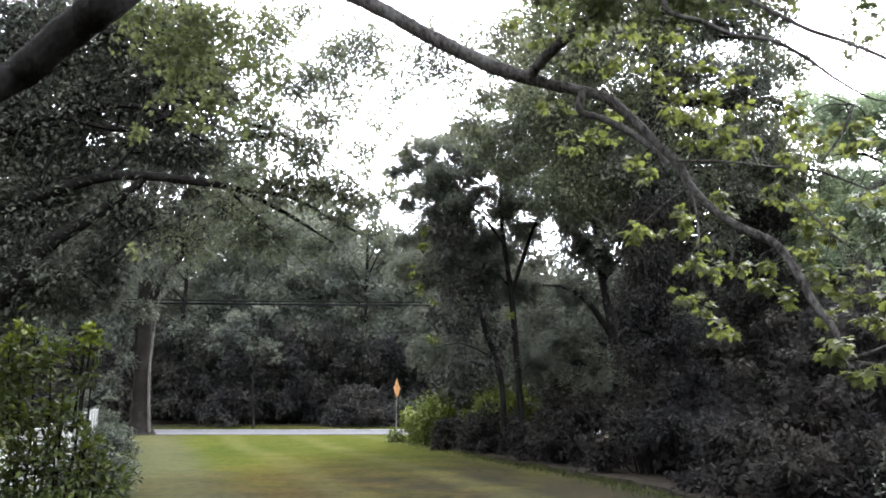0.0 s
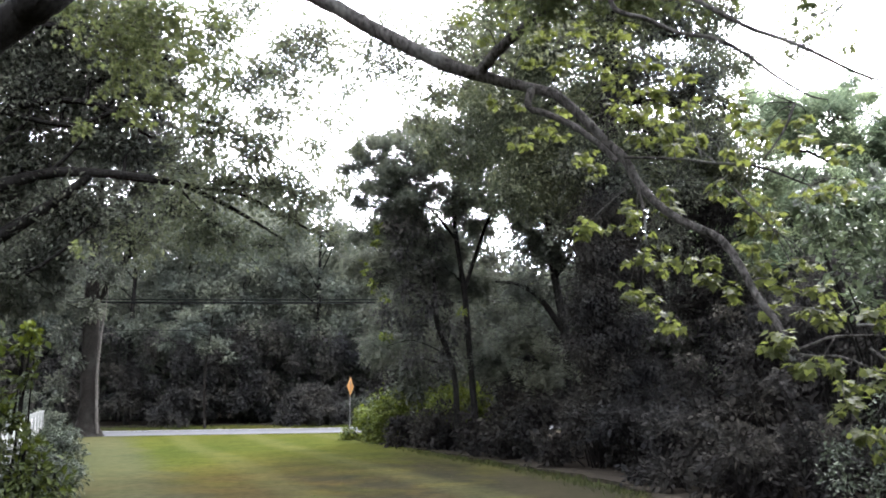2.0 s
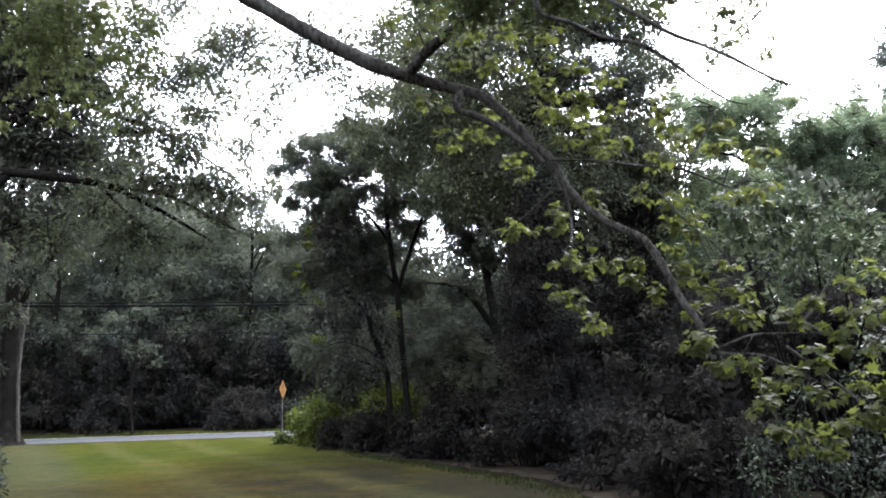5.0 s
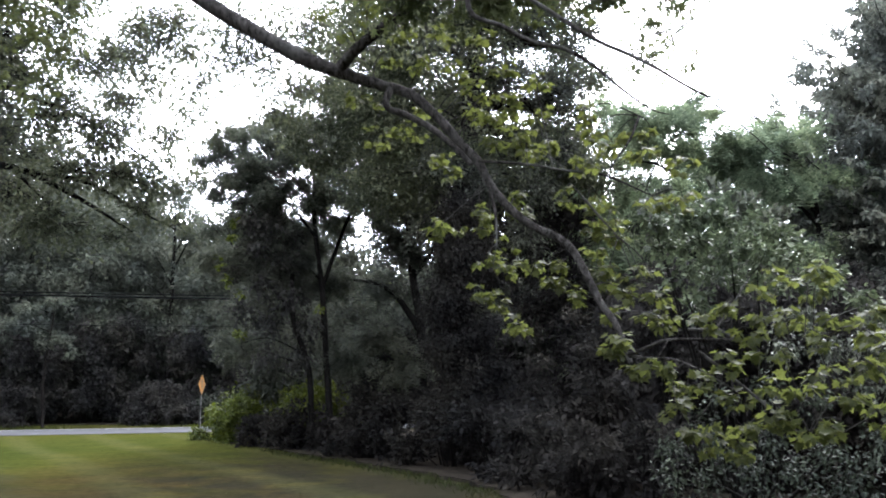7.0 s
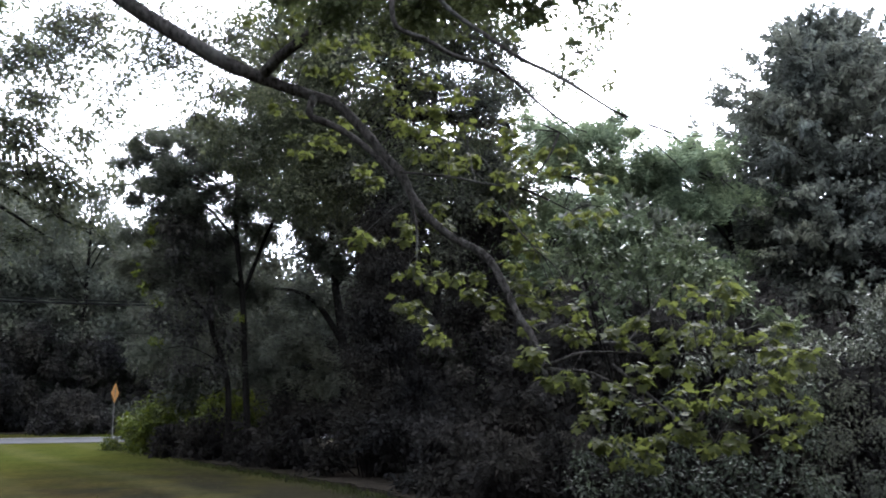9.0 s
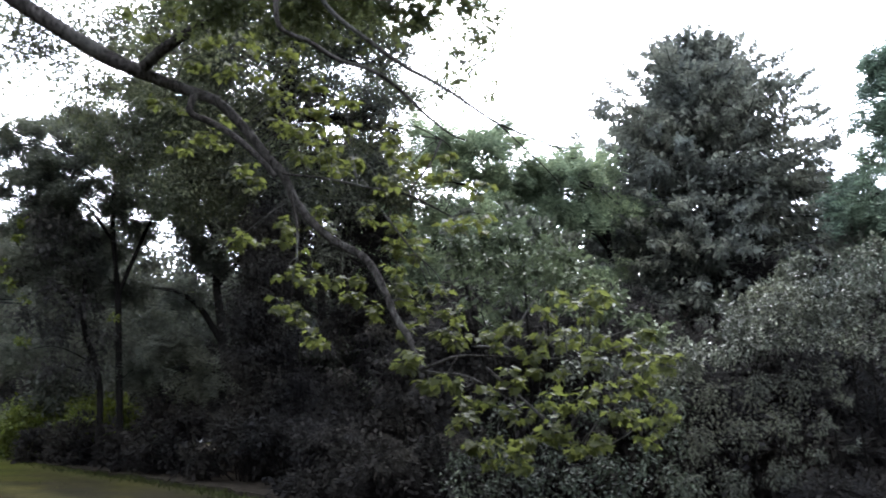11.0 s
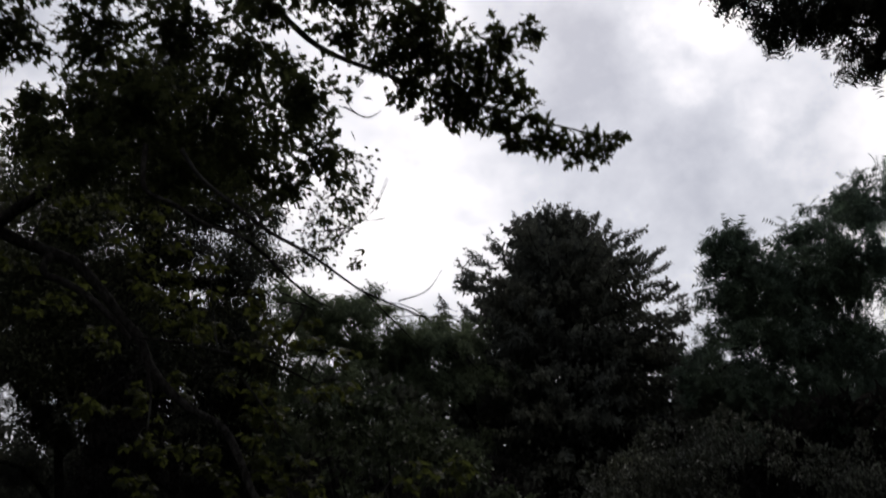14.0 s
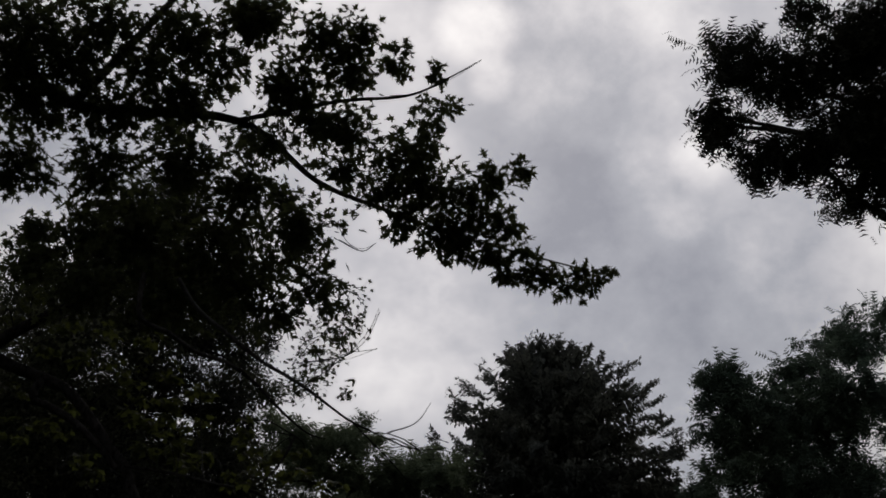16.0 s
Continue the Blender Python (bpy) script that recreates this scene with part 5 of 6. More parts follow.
def spruce(x, y, h, w):
    s = thing("spruce_tree", x, y, 0, "tall blue-green spruce with drooping branch tips", "tree")
    limb([(x, y, -0.1, 0.3), (x, y, h * 0.5, 0.18), (x + 0.1, y, h * 0.98, 0.02)], s, DARK_BARK, "trunk", 10)
    pieces, tips = [], []
    for k in range(800):
        up = 0.07 + 0.92 * rng.random() ** 0.85
        z = up * h
        reach = w * (1 - up) ** 0.58 * min(1.0, 0.72 + 0.7 * up) + 0.2
        a, r = rng.uniform(0, 2 * math.pi), reach * (0.62 + 0.43 * rng.random() ** 0.7) * (1.2 if k % 13 == 0 else 1.0)
        rise = 0.1 + 0.45 * max(0.0, up - 0.4) / 0.6
        root, d = np.array([x, y, z]), np.array([math.cos(a), math.sin(a), 0])
        tip = (rise - rng.uniform(0.05, 0.4)) * r
        line = glide([(*root, 0.03), (*(root + d * r * 0.5 + [0, 0, tip * 0.3]), 0.018), (*(root + d * r + [0, 0, tip]), 0.005)], 4)
        pieces.append(tube(line, 3))
        n = int(45 * r) + 14
        i = np.clip((rng.random(n) ** 0.65 * (len(line) - 1)).astype(int), 0, len(line) - 2)
        at = line[i, :3] + (line[i + 1, :3] - line[i, :3]) * rng.random((n, 1)) + 0.06 * rng.standard_normal((n, 3))
        side = np.array([-d[1], d[0], 0]) * np.where(rng.random(n) < 0.5, 1, -1)[:, None]
        tips.append((at, d * 0.6 + side * rng.uniform(0.1, 1.0, (n, 1)) + np.array([0, 0, 1.0]) * rng.uniform(-1.4, 0.35, (n, 1))))
    v, f = join(pieces)
    tagged(part("branch_mass", fast_mesh("branch_mass", v, f), DARK_BARK, s), kind="stuff")
    # a sprig: two narrow needle fans along a stalk
    verts, faces = [], []
    for side in (1, -1):
        b = len(verts)
        verts += [(0, 0, 0), (side * 0.2, 0.62, 0.05), (0, 1.05, 0)]
        faces.append((b, b + 1, b + 2))
    # the shaded inner twigs close to the trunk
    up = 0.06 + 0.86 * rng.random(9000) ** 0.9
    a, r = rng.uniform(0, 2 * math.pi, 9000), w * (1 - up) ** 0.58 * 0.86 * np.sqrt(rng.random(9000))
    inner = np.stack([x + r * np.cos(a), y + r * np.sin(a), up * h + 0.1 * r], -1)
    tips.append((inner, np.stack([np.cos(a), np.sin(a), rng.uniform(-1.2, 0.2, 9000)], -1)))
    at, head = np.vstack([a for a, _ in tips]), np.vstack([b for _, b in tips])
    v, f = place_leaves(at, head, (np.array(verts), np.array(faces)), 0.25, 0.35, 0.45)
    part("needles", fast_mesh("needles", v, f), NEEDLES, s)
    # slim shoots that stand out of the crown
    pieces, tips = [], []
    for k in range(150):
        up = 1.0 - 0.6 * rng.random() ** 1.3
        a, r = rng.uniform(0, 2 * math.pi), w * (1 - up) ** 0.58 * min(1.0, 0.72 + 0.7 * up) * rng.uniform(0.98, 1.1) + 0.1
        d = np.array([math.cos(a), math.sin(a), 0])
        root = np.array([x, y, up * h * 0.985 + 0.12 * r]) + d * r
        reach = rng.uniform(0.5, 0.95)
        end = root + (d * (1.0 if up < 0.93 else 0.35) + [0, 0, rng.uniform(0.15, 0.75) if up < 0.93 else 0.9]) * reach
        line = glide([(*root, 0.02), (*((root + end) / 2 - [0, 0, 0.06]), 0.014), (*end, 0.005)], 4)
        pieces.append(tube(line, 3))
        for side in (-1, 1, -1, 1, 0):
            base = root + (end - root) * rng.uniform(0.15, 0.6)
            tip = base + ((end - root) * 0.5 + np.array([-d[1], d[0], 0.3]) * side * 0.35 * reach) if side else end
            n = 26
            q = rng.random((n, 1))
            tips.append((base + (tip - base) * q, np.repeat((tip - base)[None], n, 0) / np.linalg.norm(tip - base) * 0.8 + 0.6 * rng.standard_normal((n, 3))))
    v, f = join(pieces)
    tagged(part("shoot_stems", fast_mesh("shoot_stems", v, f), DARK_BARK, s), kind="stuff")
    at, head = np.vstack([a for a, _ in tips]), np.vstack([b for _, b in tips])
    v, f = place_leaves(at, head, (np.array(verts), np.array(faces)), 0.15, 0.35, 0.45)
    tagged(part("shoot_needles", fast_mesh("shoot_needles", v, f), NEEDLES, s), kind="stuff")
    return s


spruce(20.2, 23.6, 13.9, 7.2)

# ---- shrubs along the lawn, and the thicket behind them ----
# dark hedge leaves: shade from the trees overhead is part of the colour
for x, y, w, h, leaf, size, label in [
        (0.4, 31.6, 1.9, 1.65, LIME_LEAF, 0.11, "bright lime-green shrub at the end of the hedge"), (-1.3, 34.2, 0.9, 1.1, LIME_LEAF, 0.11, "small lime-green shrub near the road"), (-0.7, 31.8, 1.1, 1.0, LIME_LEAF, 0.1, "low lime-green shrub on the lawn's edge"),
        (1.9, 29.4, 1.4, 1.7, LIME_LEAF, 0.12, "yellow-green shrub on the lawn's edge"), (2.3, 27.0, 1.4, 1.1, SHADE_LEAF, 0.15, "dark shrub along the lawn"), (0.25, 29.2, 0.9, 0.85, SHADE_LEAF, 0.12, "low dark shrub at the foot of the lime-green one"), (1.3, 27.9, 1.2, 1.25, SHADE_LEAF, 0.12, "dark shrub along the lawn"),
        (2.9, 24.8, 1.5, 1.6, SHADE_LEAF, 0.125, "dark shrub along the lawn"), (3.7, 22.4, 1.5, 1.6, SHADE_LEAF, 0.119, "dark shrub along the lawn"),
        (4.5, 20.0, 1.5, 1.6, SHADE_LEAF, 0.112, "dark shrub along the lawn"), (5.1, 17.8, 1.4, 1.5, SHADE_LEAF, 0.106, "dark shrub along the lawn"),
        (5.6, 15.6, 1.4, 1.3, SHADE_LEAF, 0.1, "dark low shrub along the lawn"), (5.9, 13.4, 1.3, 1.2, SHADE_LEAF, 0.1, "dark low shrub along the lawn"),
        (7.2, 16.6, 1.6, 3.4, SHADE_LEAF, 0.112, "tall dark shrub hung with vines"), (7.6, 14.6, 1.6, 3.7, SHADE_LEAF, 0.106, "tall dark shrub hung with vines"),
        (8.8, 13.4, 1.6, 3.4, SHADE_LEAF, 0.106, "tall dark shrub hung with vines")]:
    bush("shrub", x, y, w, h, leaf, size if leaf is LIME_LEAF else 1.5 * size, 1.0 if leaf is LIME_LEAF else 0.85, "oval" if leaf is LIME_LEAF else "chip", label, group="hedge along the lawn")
# undergrowth coloured dark in place of the thicket's own shade
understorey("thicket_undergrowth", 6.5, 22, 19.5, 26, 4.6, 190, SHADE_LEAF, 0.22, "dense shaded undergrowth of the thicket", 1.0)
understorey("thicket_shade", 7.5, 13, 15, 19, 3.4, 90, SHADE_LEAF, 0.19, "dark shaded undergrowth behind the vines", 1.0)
for x, y, h in ((8.2, 27.5, 9.8), (12.0, 29.5, 10.2), (16.5, 31, 9.0), (6.6, 30.5, 9.0), (11.2, 26.4, 8.2), (14.6, 27.6, 8.4), (20.5, 30.5, 9.2), (25.5, 29.5, 8.8), (29.5, 29, 8.8), (33, 28, 9.0), (1.4, 31.5, 7.4)):
    far_tree(x, y, h, 2.4, 0.1, "leafy tree standing behind the thicket", CROWN_LEAF if x > 11.5 else DARK_LEAF, 0.31, "trees behind the thicket")
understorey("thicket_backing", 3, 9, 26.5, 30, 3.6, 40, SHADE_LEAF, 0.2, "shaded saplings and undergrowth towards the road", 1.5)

tangle = thing("vine_tangle", 6.2, 15, 0, "loose vine sprays trailing over the dark hedge", "vines")
TANGLE = [(4.46, 12.6, 1.2, 0.278), (4.73, 11.5, 1.01, 0.273), (4.63, 14.8, 2.59, 0.287), (4.74, 14.2, 2.12, 0.331), (5.26, 12, 1.76, 0.32), (5.87, 12.4, 2.66, 0.319), (5.09, 13, 2.31, 0.291), (5.2, 11, 1.23, 0.281), (5.17, 13.6, 2.84, 0.269), (4.45, 14, 1.11, 0.235), (3.37, 20.4, 0.84, 0.232), (3.88, 18, 0.78, 0.251), (4.28, 16.4, 1.3, 0.251), (2.18, 24.6, 0.84, 0.278), (1.35, 27, 0.69, 0.271), (3.07, 22, 1.23, 0.277), (4.3, 17.2, 2.11, 0.241), (3.79, 19.2, 1.35, 0.243)]
for x, y, z, r in TANGLE:
    limb([(x + 0.7, y + 0.7, 0, 0.012), (x + 0.5, y + 0.5, z * 0.6, 0.01), (x, y, z, 0.004)], tangle, DARK_BARK, "stem", 5, 3)
me, twigs = crown_mesh(TANGLE, 0.08, 0.34, "oval", flat=0.5, tight=0.25, droop=0.6)
part("foliage", me, SHADE_LEAF, tangle)

# ---- pale-leaved shrub between the maple's branch and the thicket ----
PALE = [(4.61, 9.22, 3.43, 0.19), (4.73, 8.93, 3.44, 0.21), (4.98, 8.83, 3.47, 0.21), (5.21, 8.73, 3.39, 0.20), (5.69, 9.16, 3.43, 0.22), (5.74, 8.75, 3.23, 0.20), (4.72, 9.35, 3.24, 0.22), (4.84, 8.92, 3.17, 0.23), (5.32, 9.07, 3.15, 0.24), (5.34, 8.43, 2.99, 0.23), (5.58, 8.21, 2.94, 0.21), (6.24, 8.74, 2.88, 0.21), (4.61, 8.72, 2.84, 0.21), (5.36, 9.43, 2.89, 0.24), (5.60, 9.13, 2.79, 0.23), (5.93, 8.89, 2.77, 0.23), (5.84, 8.08, 2.62, 0.19), (6.14, 8.07, 2.54, 0.18), (5.14, 9.44, 2.57, 0.22), (6.44, 8.14, 2.41, 0.19)]
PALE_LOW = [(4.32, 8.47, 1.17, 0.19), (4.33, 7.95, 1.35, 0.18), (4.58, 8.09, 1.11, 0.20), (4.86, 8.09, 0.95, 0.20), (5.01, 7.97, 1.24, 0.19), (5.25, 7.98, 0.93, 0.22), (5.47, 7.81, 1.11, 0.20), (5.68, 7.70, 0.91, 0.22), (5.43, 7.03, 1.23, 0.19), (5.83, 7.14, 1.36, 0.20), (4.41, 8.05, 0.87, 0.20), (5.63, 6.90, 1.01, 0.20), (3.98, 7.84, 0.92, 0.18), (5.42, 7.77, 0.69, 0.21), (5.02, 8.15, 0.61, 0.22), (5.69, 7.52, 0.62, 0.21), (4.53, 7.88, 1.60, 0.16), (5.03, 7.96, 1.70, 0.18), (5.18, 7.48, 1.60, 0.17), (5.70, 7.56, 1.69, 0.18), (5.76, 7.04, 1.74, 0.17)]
pale = thing("mulberry_shrub", 6.3, 10.6, 0, "tall green shrub with glossy pale-topped leaves behind the maple branch", "shrub")
for x, y, z, r in (PALE + PALE_LOW)[::3]:
    limb([(6.3 + 0.2 * (x - 5.4), 10.6, 0, 0.03), (0.5 * (x + 6.2), y + 0.9, z * 0.6, 0.016), (x + 0.05, y + 0.2, z, 0.006)], pale, DARK_BARK, "stem", 6, 4)
me, twigs = crown_mesh(PALE, 0.085, 1.15, "oval", flat=0.7, per=9, droop=0.35, tight=0.3)
part("foliage", me, GLOSSY_LEAF, pale)
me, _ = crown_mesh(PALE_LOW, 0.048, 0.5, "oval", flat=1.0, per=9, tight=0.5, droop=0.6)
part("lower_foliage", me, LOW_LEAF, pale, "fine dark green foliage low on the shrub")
tagged(part("twig_mass", twig_mesh(twigs, 0.004), DARK_BARK, pale), kind="stuff")
SPIRES = [(x + rng.uniform(-0.2, 0.2), y, z + r * rng.uniform(0.6, 1.15), 0.1) for x, y, z, r in PALE[:7] for _ in range(2)]
me, twigs = crown_mesh(SPIRES, 0.085, 0.9, "oval", flat=1.6, tight=0.3, droop=-0.3)
tagged(part("young_growth", me, VINE_LEAF, pale, "pale young shoots that stand up from the shrub"), kind="stuff")

# ---- vine-covered bank ----
bank = thing("vine_bank", 9.6, 11, 0, "bank of pale-backed vines smothering tall shrubs", "vines")
BANK = ([(10.38, 11.4, 2.87, 0.283), (10.88, 11.4, 3.17, 0.29), (11.4, 11.4, 3.38, 0.317), (11.93, 11.4, 3.56, 0.325), (12.48, 11.4, 3.69, 0.334), (13.12, 11.4, 3.88, 0.344), (13.72, 11.4, 3.99, 0.287), (14.22, 11.4, 3.79, 0.315), (14.98, 11.4, 3.63, 0.349), (15.77, 11.4, 3.45, 0.36), (16.59, 11.4, 3.27, 0.497), (17.48, 11.4, 3.31, 0.774)] +
        [(8.88, 10.7, 2.18, 0.271), (9.41, 10.7, 2.35, 0.278), (9.97, 10.7, 2.5, 0.303), (10.56, 10.7, 2.6, 0.312), (11.16, 10.7, 2.69, 0.321), (11.79, 10.7, 2.68, 0.331), (12.3, 10.7, 2.56, 0.299), (12.95, 10.7, 2.37, 0.288), (13.65, 10.7, 2.29, 0.297), (14.38, 10.7, 2.32, 0.308), (15.17, 10.7, 2.44, 0.365), (11.07, 10.7, 3.07, 0.264), (10.46, 10.7, 2.9, 0.256), (11.83, 10.7, 3.19, 0.254), (12.49, 10.7, 3.18, 0.182), (6.94, 10.7, 2.15, 0.264), (7.49, 10.7, 2.19, 0.27), (8.07, 10.7, 2.24, 0.293), (8.56, 10.7, 2.05, 0.25)])
LOW_BANK = [(8.25, 10.3, 1.69, 0.304), (8.94, 10.3, 1.73, 0.315), (9.69, 10.3, 1.89, 0.309), (10.47, 10.3, 1.9, 0.304), (11.19, 10.3, 2.07, 0.241), (8.67, 10.3, 1.18, 0.343), (9.44, 10.3, 1.25, 0.323), (10.16, 10.3, 1.4, 0.299), (10.9, 10.3, 1.39, 0.219), (8.4, 10.3, 0.58, 0.34), (9.2, 10.3, 0.63, 0.32), (10.06, 10.3, 0.75, 0.281), (10.75, 10.3, 0.89, 0.2), (11.41, 10.3, 1.73, 0.169), (11.47, 10.3, 1.04, 0.132), (13.23, 10.3, 1.82, 0.164), (14.23, 10.3, 1.83, 0.215), (14.26, 10.3, 0.88, 0.151)]
for x, y, z, r in (BANK + LOW_BANK)[::2]:
    a, b = rng.uniform(-0.5, 0.5, 2)
    limb([(x + 0.3 + a, y + 0.8, 0, 0.02), (x + 0.5 * a + 0.3 * b, y + 0.6, z * 0.45, 0.016), (x - 0.2 * b, y + 0.3, z * 0.8, 0.012), (x, y, z, 0.006)], bank, DARK_BARK, "stem", 6, 4)
me, twigs = crown_mesh(BANK, 0.07, 0.78, "oval", flat=0.5, per=13, tight=0.4, droop=0.8)
part("foliage", me, VINE_LEAF, bank)
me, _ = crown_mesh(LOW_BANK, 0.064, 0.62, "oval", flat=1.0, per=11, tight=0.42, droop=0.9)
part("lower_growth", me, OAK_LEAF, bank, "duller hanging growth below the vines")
tagged(part("twig_mass", twig_mesh(twigs, 0.004), DARK_BARK, bank), kind="stuff")
# the bank's dark hollows, with their shade in the leaf colour
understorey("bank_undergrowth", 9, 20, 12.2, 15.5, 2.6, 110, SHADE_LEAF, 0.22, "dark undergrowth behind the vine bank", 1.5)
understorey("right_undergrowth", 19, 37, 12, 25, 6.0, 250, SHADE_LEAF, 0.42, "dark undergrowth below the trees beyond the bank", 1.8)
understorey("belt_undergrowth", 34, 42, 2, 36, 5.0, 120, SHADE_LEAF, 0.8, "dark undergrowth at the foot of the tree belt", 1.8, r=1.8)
# two layers of dark leaves added where there is only black shade
understorey("shade_growth", 9.8, 20.5, 11.9, 14.6, 1.1, 130, SHADE_LEAF, 0.27, "dark growth standing in for the shade under the overhang of the bank", 1.6)
understorey("shade_fringe", 10.2, 19.5, 9.2, 11.9, 0.5, 150, SHADE_LEAF, 0.16, "low dark growth added as shade on the ground before the bank", 1.2, r=0.45)

RUNNERS = [(x + rng.uniform(-0.4, 0.4), y - 0.1, z + r * rng.uniform(0.7, 1.3), 0.16) for x, y, z, r in BANK[:31] for _ in range(3)]
me, twigs = crown_mesh(RUNNERS, 0.075, 1.0, "oval", flat=1.6, tight=0.3, droop=-0.3)
part("young_growth", me, VINE_LEAF, bank, "pale young shoots that stand up from the vines")

# ---- near maple: trunk beside the camera, boughs arching over the lawn ----
BOUGH = [(-2.1, 8.9, 6.5, 0.1), (-1.2, 8.5, 5.85, 0.085), (-0.31, 8.0, 5.19, 0.0695), (0.0, 7.89, 4.96, 0.0677), (0.35, 7.79, 4.72, 0.066), (0.78, 7.68, 4.46, 0.0644), (1.21, 7.58, 4.28, 0.0475), (1.53, 7.47, 4.16, 0.0449), (1.67, 7.37, 4.07, 0.0424), (1.84, 7.26, 3.86, 0.0399), (2.01, 7.16, 3.62, 0.0374), (2.12, 7.05, 3.45, 0.0367), (2.19, 6.95, 3.24, 0.0343), (2.31, 6.84, 3.04, 0.0338), (2.46, 6.74, 2.89, 0.0317), (2.64, 6.63, 2.77, 0.0314), (2.7, 6.53, 2.66, 0.0293), (2.75, 6.42, 2.49, 0.0272), (2.8, 6.32, 2.29, 0.0252), (2.86, 6.21, 2.13, 0.0233), (2.89, 6.11, 1.97, 0.0199), (2.88, 6.0, 1.84, 0.0165)]
BIG = [(-4.5, 5.4, 2.6, 0.24), (-3.9, 6.2, 3.3, 0.19)] + [(-3.37, 7.4, 4.26, 0.139), (-3.1, 7.4, 4.44, 0.143), (-2.92, 7.4, 4.62, 0.148), (-2.69, 7.4, 4.82, 0.153), (-2.46, 7.4, 5.02, 0.158)] + [(-1.9, 8.8, 6.6, 0.13), (-1.3, 10, 8.0, 0.1)]
OVER = [(-3.4, 5.8, 4.2, 0.16), (-1.8, 6.0, 5.2, 0.12)] + [(0.31, 6.24, 6.24, 0.053), (1.14, 6.38, 6.02, 0.048), (2.35, 6.06, 6.13, 0.034), (3.09, 6.05, 5.78, 0.024), (3.66, 5.9, 5.6, 0.0194), (4.3, 5.65, 5.39, 0.0145), (5.21, 5.13, 5.08, 0.0058)]
OVER2 = [(1.14, 6.38, 6.02, 0.039), (1.49, 5.89, 6.59, 0.029), (1.75, 5.44, 7.01, 0.0194)]
OVER3 = [(2.35, 6.06, 6.13, 0.024), (3.06, 5.63, 6.33, 0.017), (3.55, 5.33, 6.39, 0.0121), (3.79, 5.08, 6.5, 0.0073), (3.97, 4.84, 6.6, 0.0039)]
HANG = [(1.72, 5.6, 4.34, 0.0189), (1.74, 5.6, 4.04, 0.0167), (1.94, 5.6, 3.96, 0.0156), (2.13, 5.6, 3.87, 0.0149), (2.36, 5.6, 3.83, 0.0131), (2.55, 5.6, 3.73, 0.0113), (2.74, 5.6, 3.58, 0.0091), (2.93, 5.6, 3.46, 0.0057), (3.05, 5.6, 3.43, 0.0027)]
HANG2 = [(1.87, 5.3, 4.21, 0.0144), (2.01, 5.3, 4.04, 0.0143), (2.22, 5.3, 3.91, 0.0143), (2.47, 5.3, 3.77, 0.0126), (2.66, 5.3, 3.7, 0.0116), (2.84, 5.3, 3.62, 0.0109), (2.99, 5.3, 3.54, 0.0088), (3.14, 5.3, 3.47, 0.0074), (3.37, 5.3, 3.41, 0.0053), (3.6, 5.3, 3.36, 0.0038), (3.87, 5.3, 3.4, 0.0023)]
HANG3 = [(3.14, 5.3, 3.47, 0.0059), (3.27, 5.3, 3.37, 0.0045), (3.44, 5.3, 3.24, 0.0034), (3.59, 5.3, 3.11, 0.0019)]
FORK = [(1.07, 7.55, 4.36, 0.0486), (1.17, 7.38, 4.44, 0.0455), (1.34, 7.21, 4.55, 0.0425), (1.52, 7.04, 4.64, 0.0396), (1.64, 6.87, 4.69, 0.0367), (1.79, 6.70, 4.81, 0.0272)]
SUB = [(1.44, 7.25, 4.08, 0.0325), (1.41, 7.18, 3.91, 0.0274), (1.55, 7.11, 3.83, 0.0271), (1.72, 7.04, 3.72, 0.0269), (1.88, 6.97, 3.57, 0.0243), (2.03, 6.90, 3.39, 0.0219)]
SIDE = [(2.86, 6.0, 1.9, 0.0143), (2.95, 5.88, 1.94, 0.0118), (3.03, 5.77, 1.98, 0.0098), (3.18, 5.65, 1.98, 0.0084), (3.4, 5.53, 1.97, 0.0069), (3.64, 5.42, 1.96, 0.0046), (3.77, 5.3, 1.95, 0.0023)]
SIDE2 = [(3.25, 5.90, 2.06, 0.0101), (3.43, 5.87, 2.07, 0.0102), (3.53, 5.83, 2.20, 0.0087), (3.66, 5.80, 2.40, 0.0048)]
SIDE3 = [(3.42, 5.85, 2.07, 0.0086), (3.51, 5.72, 1.98, 0.0078), (3.60, 5.60, 1.88, 0.0046)]
DROP = [(2.11, 6.75, 3.24, 0.0137), (2.15, 6.67, 2.97, 0.0109), (2.14, 6.60, 2.72, 0.0058)]
CROSS = [(2.08, 6.90, 3.42, 0.011), (2.50, 6.98, 3.43, 0.0103), (2.84, 7.05, 3.41, 0.0101), (3.19, 7.12, 3.40, 0.0094), (3.64, 7.20, 3.26, 0.0058)]
HUNG = [(3.20, 6.40, 3.68, 0.0105), (3.09, 6.35, 3.47, 0.0094), (2.91, 6.30, 3.24, 0.005)]
HUNG2 = [(2.91, 6.90, 3.17, 0.0099), (3.01, 6.80, 2.99, 0.0089), (3.11, 6.70, 2.82, 0.0053)]
SIDE4 = [(2.87, 6.0, 1.89, 0.0135), (3.0, 5.92, 1.87, 0.0095), (3.12, 5.85, 1.86, 0.008), (3.3, 5.78, 1.77, 0.0064), (3.48, 5.7, 1.64, 0.0041)]
SIDE5 = [(3.27, 5.80, 1.91, 0.0115), (3.45, 5.70, 1.73, 0.01), (3.62, 5.60, 1.55, 0.0092), (3.86, 5.50, 1.31, 0.0046)]
